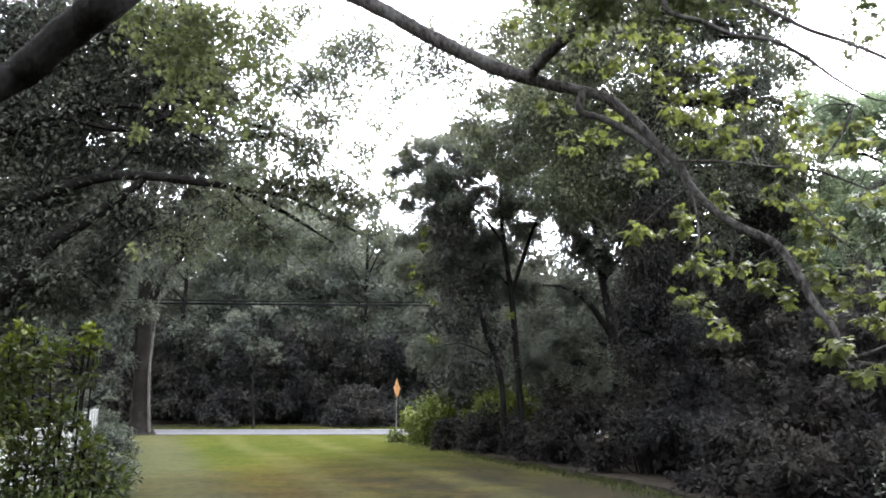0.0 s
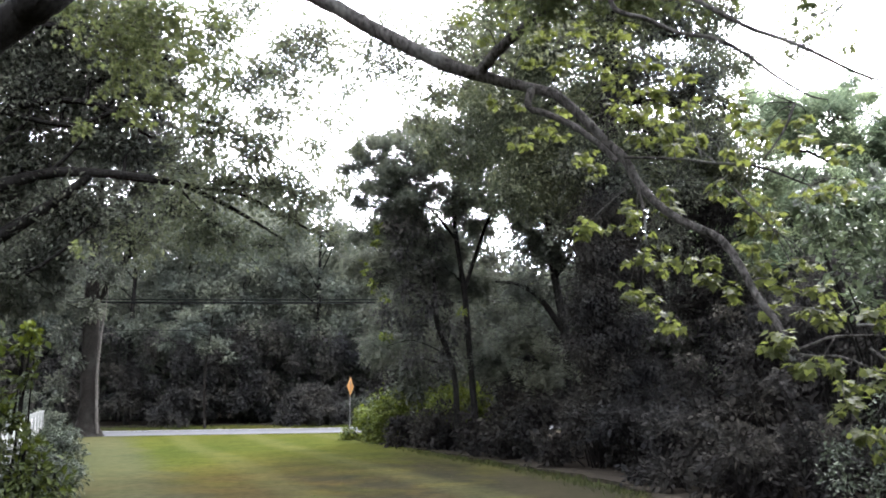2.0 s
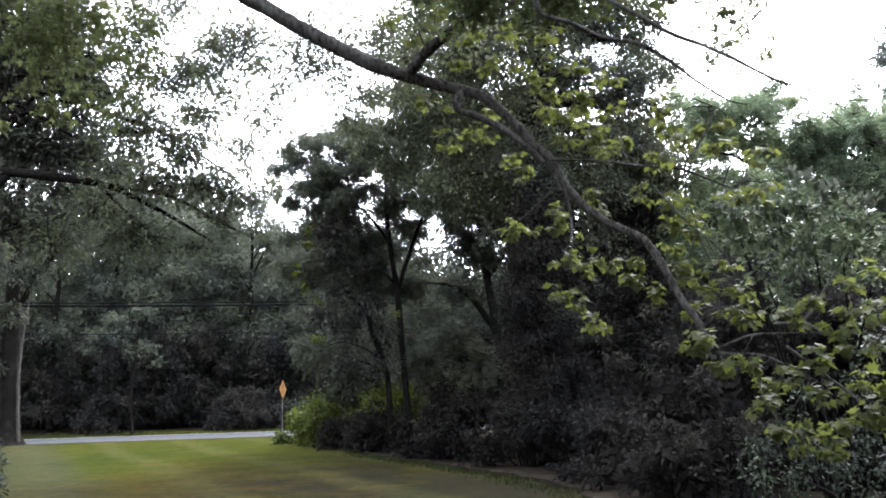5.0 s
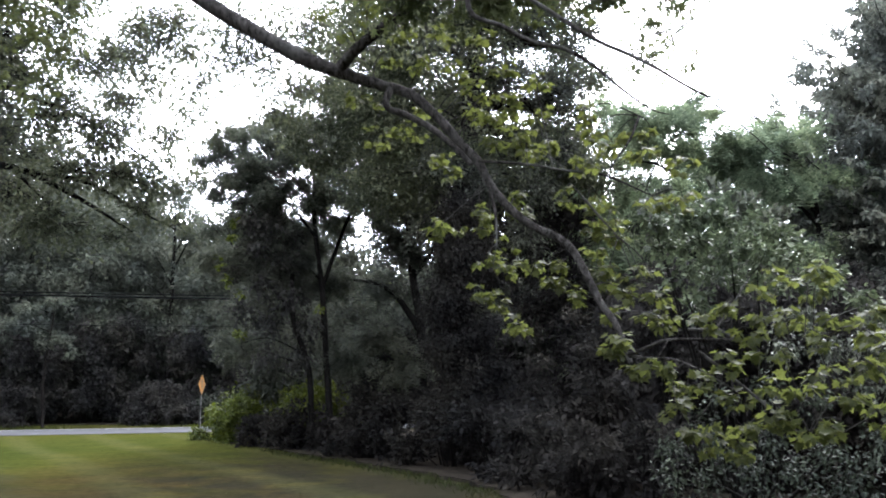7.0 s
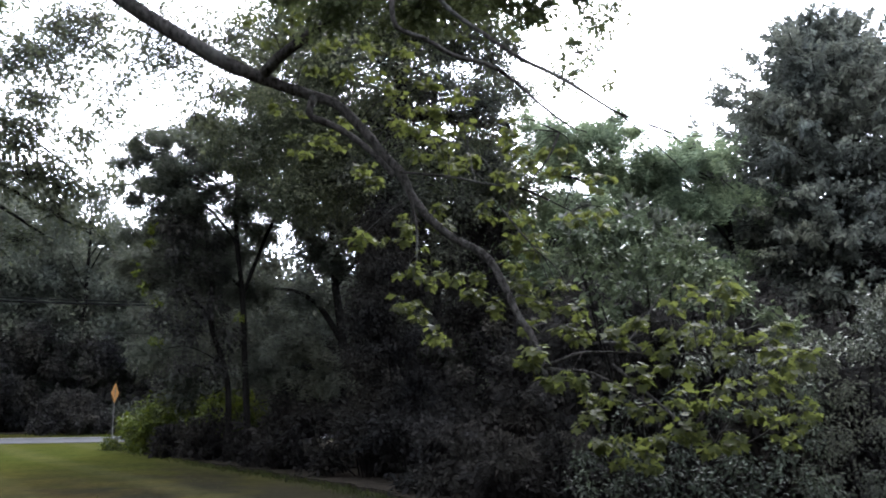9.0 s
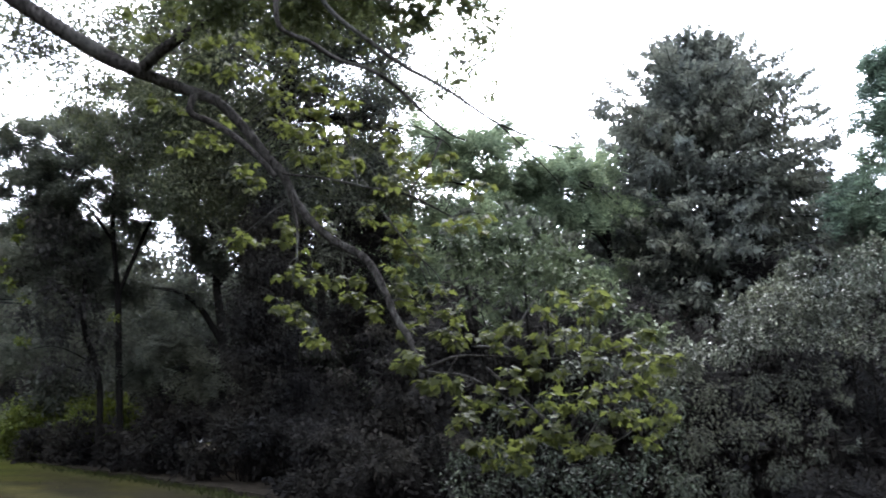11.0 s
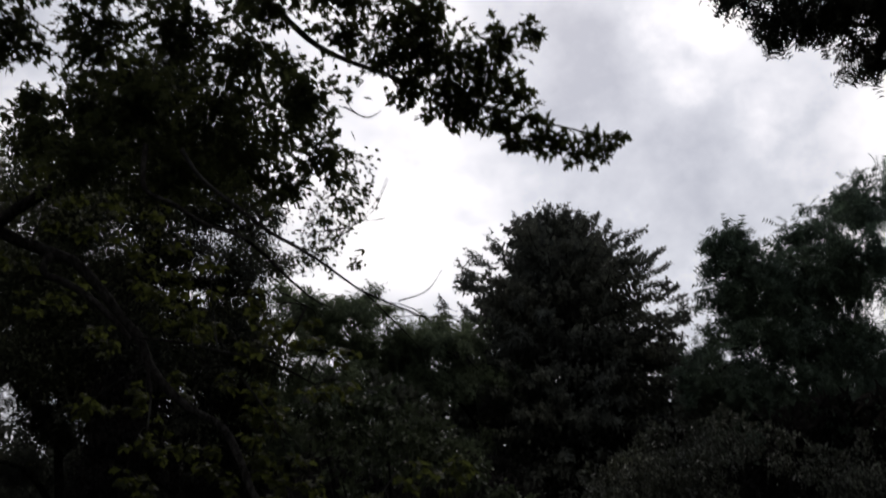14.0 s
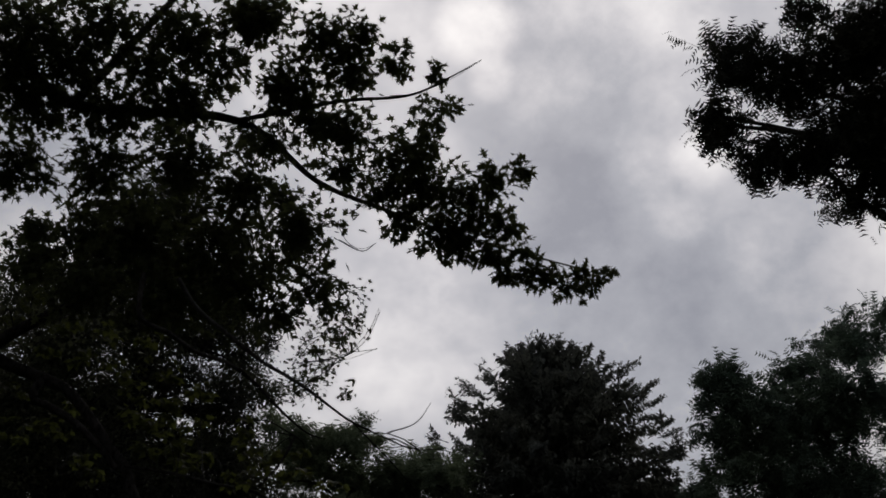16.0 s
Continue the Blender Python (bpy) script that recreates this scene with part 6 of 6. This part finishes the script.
BARE = [[(2.71, 5.15, 3.76, 0.006), (2.83, 5.09, 3.78, 0.005), (2.94, 5.02, 3.81, 0.004), (3.03, 4.93, 3.91, 0.003), (3.07, 4.83, 4.08, 0.002)], [(2.84, 5.12, 3.69, 0.006), (2.91, 5.04, 3.81, 0.004), (3.10, 4.92, 3.85, 0.002)],
        [(3.35, 5.21, 3.41, 0.006), (3.50, 5.10, 3.47, 0.004), (3.57, 5.01, 3.60, 0.002)], [(2.72, 4.77, 4.48, 0.006), (2.87, 4.73, 4.42, 0.004), (2.94, 4.67, 4.47, 0.002)], [(2.97, 5.94, 3.83, 0.005), (3.22, 5.73, 4.07, 0.004), (3.36, 5.57, 4.26, 0.003), (3.4, 5.46, 4.43, 0.0015)], [(2.97, 5.79, 4.19, 0.0035), (3.17, 5.66, 4.28, 0.0028), (3.33, 5.59, 4.26, 0.0013)], [(3.07, 5.8, 4.06, 0.003), (3.26, 5.71, 4.08, 0.0025), (3.45, 5.57, 4.16, 0.0013)],
        [(3.35, 5.26, 6.26, 0.0045), (3.54, 5.13, 6.28, 0.0034), (3.74, 4.92, 6.37, 0.0025), (3.89, 4.71, 6.48, 0.0014)], [(3.21, 5.83, 5.26, 0.0041), (3.31, 5.85, 5.15, 0.0033), (3.42, 5.82, 5.11, 0.0025), (3.51, 5.75, 5.15, 0.0014)]]
maple = thing("maple_tree", -4.9, 4.8, 0, "spreading maple with yellow-green leaves and boughs arching over the lawn", "tree")
limb([(-4.9, 4.8, -0.1, 0.46), (-4.85, 4.85, 0.6, 0.36), (-4.7, 5.1, 2.0, 0.31), (-4.2, 5.5, 4.2, 0.24), (-3.9, 5.8, 7, 0.15), (-3.6, 6, 9, 0.06)], maple, BARK, "trunk", 14)
# BIG takes a darker bark colour for its shaded underside; other limbs use BARK
limb(BIG, maple, DARK_BARK, sides=12, per=7, label="thick old limb, bark coloured dark as its shaded underside")
for row in (BOUGH, OVER, OVER2, OVER3, HANG, HANG2, HANG3, FORK, SUB, SIDE, SIDE2, SIDE3, DROP, CROSS, HUNG, HUNG2, SIDE4, SIDE5):
    limb(row, maple, BARK, sides=10, per=7)
for row in BARE:
    limb(row, maple, BARK, "bare_twig", 5, 5, "thin leafless twig")
BOUGH_LEAVES = [(2.16, 6.77, 4.56, 0.13), (2.38, 7.16, 4.07, 0.12), (2.14, 6.88, 3.78, 0.12), (2.36, 7.21, 3.92, 0.10), (2.27, 6.99, 3.61, 0.12), (2.50, 6.99, 3.58, 0.11), (2.45, 7.17, 3.75, 0.09), (2.50, 7.08, 3.21, 0.11), (2.27, 7.26, 2.99, 0.11), (2.40, 6.94, 3.05, 0.10), (2.22, 7.36, 3.12, 0.09), (1.97, 7.32, 3.03, 0.11), (1.84, 7.25, 2.95, 0.07), (3.00, 7.04, 3.52, 0.12), (3.10, 6.72, 3.56, 0.12), (3.39, 6.70, 3.50, 0.12), (3.23, 6.54, 3.62, 0.11), (3.02, 6.77, 3.67, 0.11), (2.87, 6.68, 3.77, 0.10), (3.01, 6.84, 3.15, 0.11), (3.19, 7.05, 3.07, 0.12), (2.99, 6.90, 2.94, 0.12), (3.21, 6.93, 2.89, 0.11), (3.71, 6.85, 3.46, 0.11)]
BOUGH_LEAVES += [(3.74, 6.89, 3.21, 0.11), (3.50, 6.89, 3.14, 0.11), (3.06, 7.04, 2.81, 0.11), (2.78, 6.92, 3.19, 0.08)]
BOUGH_LEAVES2 = [(2.08, 6.88, 2.43, 0.10), (2.17, 6.89, 2.36, 0.09), (2.40, 7.11, 2.20, 0.11), (2.24, 6.73, 2.63, 0.10), (2.17, 7.00, 2.70, 0.10), (2.50, 6.98, 2.67, 0.10), (2.55, 6.70, 2.50, 0.10), (2.66, 6.58, 2.60, 0.08), (2.78, 6.69, 2.37, 0.09), (3.06, 6.76, 2.57, 0.12), (3.24, 6.64, 2.53, 0.12), (3.07, 6.50, 2.37, 0.11), (3.35, 6.54, 2.37, 0.11), (3.33, 6.69, 2.25, 0.11), (3.40, 6.53, 2.18, 0.09), (3.09, 6.77, 2.25, 0.10), (3.02, 6.94, 2.58, 0.11)]
TIP_LEAVES = [(3.15, 5.46, 2.11, 0.09), (3.34, 5.44, 2.20, 0.10), (3.62, 5.58, 2.37, 0.11), (3.59, 5.50, 2.13, 0.11), (3.35, 5.36, 2.02, 0.09), (2.75, 5.85, 2.01, 0.07), (2.70, 5.89, 1.95, 0.05), (2.91, 5.63, 1.85, 0.09), (3.27, 5.78, 1.77, 0.09), (2.98, 5.58, 1.58, 0.09), (3.15, 5.64, 1.44, 0.09), (3.14, 5.72, 1.68, 0.09), (3.36, 5.56, 1.61, 0.10), (3.40, 5.61, 1.32, 0.09), (3.30, 5.76, 1.39, 0.09), (3.63, 5.71, 1.74, 0.11), (3.48, 5.40, 1.48, 0.10), (2.90, 5.91, 1.80, 0.08), (3.38, 5.70, 1.85, 0.09)]
TIP_LEAVES2 = [(3.84, 5.43, 2.30, 0.12), (3.80, 5.19, 2.35, 0.10), (3.75, 5.53, 2.12, 0.11), (3.86, 4.91, 2.11, 0.10), (3.89, 5.22, 2.12, 0.10), (3.76, 5.17, 1.96, 0.10), (4.07, 5.23, 1.81, 0.11), (3.94, 4.92, 1.91, 0.10), (4.28, 5.10, 1.94, 0.11), (3.65, 5.35, 1.67, 0.10), (3.43, 5.68, 1.39, 0.09), (3.56, 5.37, 1.52, 0.10), (3.67, 5.27, 1.40, 0.10), (3.90, 5.34, 1.47, 0.10), (4.15, 5.28, 1.51, 0.11), (4.08, 4.95, 1.63, 0.10), (3.93, 5.43, 1.76, 0.10), (4.01, 5.34, 1.62, 0.09), (3.44, 5.26, 1.89, 0.09), (3.99, 5.15, 1.99, 0.08)]
UPPER_LEAVES = [(1.32, 7.57, 4.92, 0.13), (1.52, 7.69, 4.58, 0.13), (1.26, 7.69, 4.15, 0.13), (1.76, 7.39, 4.39, 0.13), (1.65, 7.46, 3.82, 0.11), (1.37, 7.69, 3.85, 0.12), (2.05, 7.42, 4.36, 0.14), (2.15, 7.30, 3.97, 0.12), (2.19, 7.24, 4.14, 0.12), (2.61, 7.76, 4.10, 0.13), (2.73, 7.62, 3.72, 0.11), (1.91, 7.59, 3.60, 0.10), (2.02, 7.70, 3.55, 0.09), (1.63, 7.71, 4.77, 0.12), (1.96, 7.61, 4.74, 0.12), (1.85, 7.82, 4.14, 0.12), (2.72, 7.38, 3.95, 0.11), (2.85, 7.46, 3.78, 0.11), (2.26, 7.43, 4.66, 0.14), (2.41, 7.13, 4.30, 0.11), (2.71, 7.37, 4.29, 0.12), (1.10, 7.37, 4.62, 0.11), (0.94, 7.66, 4.90, 0.11)]
NEAR = BOUGH_LEAVES + BOUGH_LEAVES2 + TIP_LEAVES + TIP_LEAVES2 + UPPER_LEAVES
CANOPY = ([(0.74, 6.14, 6.37, 0.388), (1.17, 5.96, 6.55, 0.339), (1.78, 5.81, 6.61, 0.339), (2.37, 5.5, 6.77, 0.291), (2.81, 5.36, 6.75, 0.291), (0.91, 6.42, 5.98, 0.363), (1.42, 6.31, 6.06, 0.363), (1.94, 6.12, 6.2, 0.339), (2.67, 5.69, 6.45, 0.291), (3.07, 5.46, 6.52, 0.291), (3.37, 5.22, 6.6, 0.17), (3.73, 5.08, 6.53, 0.121), (3.8, 5.28, 6.28, 0.194), (2.95, 5.81, 6.17, 0.242)] +
          [(3.15, 5.56, 6.03, 0.283), (3.6, 5.41, 5.93, 0.307), (3.57, 5.64, 5.66, 0.283), (3.98, 5.42, 5.62, 0.283), (4.23, 5.19, 5.69, 0.236), (4.43, 4.98, 5.75, 0.141), (4.2, 5.51, 5.29, 0.259), (4.45, 5.28, 5.36, 0.189), (4.59, 5.43, 4.99, 0.141), (4.81, 5.24, 5.02, 0.189), (5.11, 5.04, 4.91, 0.165), (3.04, 6.1, 5.35, 0.33), (2.49, 6.15, 5.58, 0.33), (2.03, 6.22, 5.68, 0.33), (1.45, 6.42, 5.54, 0.33)] +
          [(0.9, 6.35, 5.36, 0.275), (1.09, 6.55, 4.98, 0.161), (1.82, 6.39, 5.08, 0.344), (2.35, 6.27, 5.07, 0.344), (3.16, 6.09, 4.86, 0.252), (2.98, 6.3, 4.6, 0.229), (1.49, 6.66, 4.67, 0.321), (2.13, 6.53, 4.68, 0.367), (2.64, 6.33, 4.78, 0.321)] +
          [(4.49, 5.5, 5.21, 0.182), (4.7, 5.32, 5.24, 0.12), (4.09, 5.68, 5.35, 0.215), (3.8, 5.76, 5.49, 0.215), (4.31, 5.39, 5.54, 0.201), (5.04, 5.25, 4.92, 0.143), (5.26, 4.98, 5.02, 0.105), (2.63, 5.96, 5.97, 0.239), (3.19, 5.84, 5.82, 0.215), (3.81, 5.59, 5.71, 0.215), (2.6, 5.73, 6.27, 0.215), (2.07, 5.77, 6.42, 0.287), (1.55, 5.96, 6.33, 0.287), (1.04, 6.09, 6.25, 0.287), (3.02, 5.16, 6.7, 0.191), (2.11, 5.47, 6.74, 0.239), (0.66, 6.24, 6.07, 0.287)] +
          [(1.85, 7.32, 5.9, 0.294), (1.52, 7.53, 5.61, 0.268), (2.35, 7.25, 5.84, 0.294), (2.87, 7.17, 5.72, 0.294), (1.23, 7.71, 5.33, 0.321), (1.7, 7.59, 5.46, 0.321), (2.24, 7.51, 5.4, 0.321), (2.76, 7.46, 5.23, 0.294), (3.18, 7.18, 5.51, 0.241), (2.59, 6.77, 6.45, 0.214), (2.01, 6.92, 6.45, 0.214), (3.11, 6.87, 6.06, 0.214), (3.31, 7.01, 5.71, 0.214)])
TUFTS = ([(-2.15, 8.4, 5.11, 0.318), (-1.78, 8.4, 5.28, 0.288), (-2.02, 8.4, 4.71, 0.227), (-2.25, 8.4, 2.82, 0.136), (-1.57, 8.4, 2.71, 0.132), (-1.54, 8.4, 4.82, 0.196), (-2.22, 8.4, 3.24, 0.136), (-1.44, 8.4, 3.23, 0.133), (-1.27, 8.4, 2.87, 0.116), (-2.71, 8.4, 5.29, 0.267), (-2.41, 8.4, 4.94, 0.232), (-1.37, 8.4, 4.59, 0.194), (-1.63, 8.4, 4.26, 0.165), (-2.54, 8.4, 4.16, 0.141), (-1.78, 8.4, 3.94, 0.142), (-1.23, 8.4, 5.1, 0.197), (-1.8, 8.4, 3.08, 0.129), (-2.53, 8.4, 3.03, 0.121), (-0.93, 8.4, 3.77, 0.107), (-2.02, 8.4, 3.5, 0.131)] + [(-1.36, 8.4, 4.1, 0.136), (-1.62, 8.4, 2.61, 0.106), (-2.54, 8.4, 5.34, 0.296), (-2.25, 8.4, 4.88, 0.259), (-1.93, 8.4, 4.99, 0.257), (-1.66, 8.4, 5.05, 0.256), (-1.48, 8.4, 4.43, 0.221), (-1.22, 8.4, 4.76, 0.2), (-1.85, 8.4, 4.43, 0.201), (-2.12, 8.4, 4.32, 0.224), (-1.52, 8.4, 4.04, 0.164), (-1.4, 8.4, 5.27, 0.228), (-2.05, 8.4, 5.34, 0.262), (-2.34, 8.4, 4.55, 0.171)])
TUFTS = [c for c in TUFTS if c[2] > 4.2 or c[0] < -2.3]
SPARSE = [(-0.44, 8.6, 4.98, 0.339), (0.07, 8.6, 4.79, 0.307), (-0.23, 8.6, 4.5, 0.249), (0.38, 8.6, 4.76, 0.306), (-0.69, 8.6, 4.75, 0.253), (0.7, 8.6, 4.55, 0.221), (0.17, 8.6, 5.19, 0.255), (0.5, 8.6, 4.32, 0.191), (-0.12, 8.6, 4.23, 0.164), (0.27, 8.6, 5.03, 0.281), (0.75, 8.6, 4.95, 0.252), (-0.55, 8.6, 5.2, 0.286), (-0.26, 8.6, 4.07, 0.163), (-0.77, 8.6, 4.31, 0.194), (0.91, 8.6, 5.08, 0.226), (0.59, 8.6, 5.22, 0.284)] + [(1.63, 8.3, 5.11, 0.221), (1.21, 8.3, 4.81, 0.216), (1.96, 8.3, 5.02, 0.199), (0.9, 8.3, 5.06, 0.218)]
SPRIGS = [(3.31, 5.76, 4.66, 0.18), (3.37, 5.83, 4.48, 0.167), (3.31, 5.93, 4.34, 0.18), (3.21, 6.05, 4.17, 0.237), (3.46, 6.01, 3.98, 0.123), (3.15, 6.15, 3.97, 0.237), (3.22, 5.86, 4.55, 0.154), (3.2, 5.95, 4.39, 0.167), (3.14, 6.02, 4.29, 0.167)] + [(3.19, 5.6, 4.28, 0.13), (2.37, 5.6, 4.17, 0.184), (2.56, 5.6, 4.15, 0.159)]
for name, rows, size, cover, leaf in (("canopy_leaves", CANOPY, 0.078, 1.42, MAPLE_LEAF), ("tuft_leaves", TUFTS, 0.06, 0.5, MAPLE_LEAF), ("sparse_leaves", [(x, y, z, 1.55 * r) for x, y, z, r in SPARSE], 0.046, 0.2, OLIVE_LEAF), ("sprig_leaves", SPRIGS, 0.042, 0.3, MAPLE_LEAF)):
    me, twigs = crown_mesh(rows, size, cover, "sharp_maple", flat=0.8, per=3 if name == "sparse_leaves" else 6 if name == "tuft_leaves" else 8, droop=0.6, tight=0.5 if name == "sparse_leaves" else 0.3 if name == "sprig_leaves" else 0.34)
    tagged(part(name, me, leaf, maple), kind="stuff")
    tagged(part("twig_mass", twig_mesh(twigs, 0.004), BARK, maple), kind="stuff")


def rosettes(clumps, size, tips=3, per=6):
    """Maple leaves as they grow: each clump has a few twig tips, and each tip a ring of drooping leaves.
    Returns the leaves' points and axes, and the twigs as pairs of points."""
    pts, ys, zs, twigs = [], [], [], []
    for x, y, z, r in clumps:
        c = np.array([x, y, z])
        for k in range(tips):
            d = rng.standard_normal(3) * (1, 1, 0.55)
            tip = c + d / np.linalg.norm(d) * r * rng.uniform(0.35, 1.05)
            twigs.append((c + (0, 0, 0.25 * r), tip))
            a0 = rng.uniform(0, 2 * math.pi)
            for i in range(per):
                a = a0 + i * 2.4 + rng.uniform(-0.4, 0.4)
                out = np.array([math.cos(a), math.sin(a), -rng.uniform(0.15, 1.3)])
                out += 0.4 * d
                out /= np.linalg.norm(out)
                up = np.array([0, 0, 1.0]) + 0.38 * rng.standard_normal(3)
                up -= out * (up @ out)
                pts.append(tip + out * size * rng.uniform(0.2, 0.7) + (0, 0, -0.25 * size * rng.random()))
                ys.append(out)
                zs.append(up / np.linalg.norm(up))
    return np.array(pts), np.array(ys), np.array(zs), np.array(twigs)


def near_leaves():
    """The hanging branch: a twig to every clump, its outermost leaves one by one, the rest joined."""
    p, y, z, twigs = rosettes(NEAR, 0.067, 5, 6)
    x, size = np.cross(y, z), 0.067 * rng.uniform(0.62, 1.25, len(p))
    order = np.argsort(p[:, 2] - 0.25 * p[:, 0])
    own, rest = order[:300], order[300:]
    verts, faces = SHAPES["maple"]
    w = verts[None] * size[rest, None, None]
    v = p[rest][:, None] + w[..., :1] * x[rest][:, None] + w[..., 1:2] * y[rest][:, None] + w[..., 2:] * z[rest][:, None]
    f = (faces[None] + (np.arange(len(rest)) * len(verts))[:, None, None]).reshape(-1, 3)
    tagged(part("branch_leaves", fast_mesh("branch_leaves", v.reshape(-1, 3), f), NEAR_LEAF, maple), kind="stuff")
    ways = np.vstack([glide(row, 6) for row in (BOUGH[2:], FORK, SUB, SIDE, SIDE2, SIDE3, SIDE4, SIDE5, DROP, CROSS, HUNG, HUNG2)])[:, :3]
    pieces = []
    for cx, cy, cz, r in NEAR:
        c = np.array([cx, cy, cz + 0.25 * r])
        a = ways[np.argmin(np.linalg.norm(ways - c, axis=1))]
        mid = (a + c) / 2 + np.array([0, 0, 0.06]) + 0.03 * rng.standard_normal(3)
        pieces.append(tube(glide([(*a, 0.005), (*mid, 0.004), (*c, 0.0025)], 4), 4))
    v, f = join(pieces)
    tagged(part("twig_mass", fast_mesh("twig_mass", v, f), BARK, maple), kind="stuff")
    tagged(part("twig_mass", twig_mesh(twigs, 0.0025), BARK, maple), kind="stuff")
    shared = [fast_mesh("leaf", SHAPES["maple"][0] * (1 + 0.08 * k, 1 - 0.06 * k, 1 + k), SHAPES["maple"][1]) for k in range(3)]
    for me in shared:
        me.materials.append(NEAR_LEAF)
    for k, i in enumerate(own):
        m = Matrix([(*(size[i] * np.array([x[i][r], y[i][r], z[i][r]])), p[i][r]) for r in range(3)] + [(0, 0, 0, 1)])
        part("leaf", shared[k % 3], NEAR_LEAF, maple).matrix_basis = m


near_leaves()

# ---- shrub and white fence beside the camera ----
shoot = thing("young_shrub", -2.6, 5.2, 0, "leggy green shrub with upright leafy shoots", "shrub")
SHOOTS = [(-1.87, 5, 1.81, 0.197), (-1.66, 5, 1.86, 0.129), (-1.49, 5, 1.95, 0.089), (-1.44, 5, 1.81, 0.089), (-1.82, 5, 1.58, 0.212), (-1.59, 5, 1.6, 0.144), (-1.71, 5, 1.29, 0.243), (-1.48, 5, 1.32, 0.175), (-2.09, 5, 1.63, 0.368), (-1.76, 5, 1.98, 0.072), (-1.3, 5, 1.24, 0.126), (-1.46, 5, 1.52, 0.095), (-1.61, 5, 1.46, 0.128), (-1.39, 5, 1.32, 0.126), (-1.82, 5, 1.24, 0.196)]
for x, y, z, r in SHOOTS:
    limb([(x * 0.3 - 1.6, 5.2, 0, 0.012), (x * 0.8 - 0.4, 5.1, z * 0.6, 0.009), (x, y, z + r * 0.8, 0.003)], shoot, DARK_BARK, "stem", 5, 4)
me, twigs = crown_mesh(SHOOTS, 0.045, 0.85, "oval", flat=1.2, droop=0.0, tight=0.25)
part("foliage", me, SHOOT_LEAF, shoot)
TIPS = [(-1.79, 4.95, 2.05, 0.042), (-1.43, 4.95, 2.03, 0.05), (-1.47, 4.95, 1.95, 0.038), (-1.85, 4.95, 1.95, 0.039)]
for x, y, z, r in TIPS:
    limb([(x * 0.9 - 0.25, 5.1, z - 0.45, 0.008), (x - 0.02, y + 0.02, z - 0.1, 0.005), (x, y, z + r, 0.002)], shoot, DARK_BARK, "stem", 5, 4)
me, _ = crown_mesh(TIPS, 0.05, 0.45, "oval", flat=0.7, droop=-0.1, tight=0.25)
tagged(part("tip_foliage", me, LIME_LEAF, shoot, "fresh lime-green leaves at the tips of the shoots"), kind="stuff")
tagged(part("twig_mass", twig_mesh(twigs, 0.003), DARK_BARK, shoot), kind="stuff")


for x, y, w, h in ((-3.5, 9.2, 0.6, 0.8), (-4.7, 12.6, 0.7, 0.8), (-5.8, 15.8, 0.8, 0.75), (-2.7, 7.2, 0.5, 0.9), (-8.2, 22.0, 0.7, 0.75), (-9.8, 26.5, 0.8, 0.85), (-7.0, 18.8, 0.7, 0.7), (-11.3, 30.6, 0.7, 0.8)):
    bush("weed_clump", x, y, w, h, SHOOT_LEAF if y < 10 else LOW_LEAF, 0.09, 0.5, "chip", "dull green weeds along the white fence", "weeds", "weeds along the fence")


def white_fence():
    """A white board fence that runs from beside the camera towards the road."""
    a, b = Vector((-2.6, 5.6, 0)), Vector((-12.6, 32.4, 0))
    way = (b - a).normalized()
    turn = math.degrees(math.atan2(way.y, way.x))
    fence = thing("white_fence", a.x, a.y, 0, "white painted board fence running towards the road", "fence")
    length, bay = (b - a).length, 2.35
    n = int(length / bay)
    bm = bmesh.new()
    box(bm, -0.07, -0.07, -0.1, 0.07, 0.07, 1.22)
    box(bm, -0.09, -0.09, 1.22, 0.09, 0.09, 1.27)
    post = bpy.data.meshes.new("post")
    bm.to_mesh(post)
    bm.free()
    bm = bmesh.new()
    box(bm, -0.062, -0.012, 0.08, 0.062, 0.012, 1.14)
    board = bpy.data.meshes.new("board")
    bm.to_mesh(board)
    bm.free()
    for me in (post, board):
        me.materials.append(WHITE_PAINT)
    for i in range(n + 1):
        m = Matrix.Translation(a + way * (length * i / n)) @ Matrix.Rotation(radians(turn), 4, "Z")
        p = part("post", post, WHITE_PAINT, fence)
        p.matrix_basis = m
        if i < n:
            for k in range(14):
                q = part("board", board, WHITE_PAINT, fence)
                q.matrix_basis = m @ Matrix.Translation((0.17 + 0.155 * k, 0, 0))
    for z in (0.35, 0.98):
        bm = bmesh.new()
        box(bm, 0, 0.014, z - 0.045, length - 0.05, 0.05, z + 0.045, Matrix.Translation(a) @ Matrix.Rotation(radians(turn), 4, "Z"))
        part("rail", bm, WHITE_PAINT, fence)


white_fence()
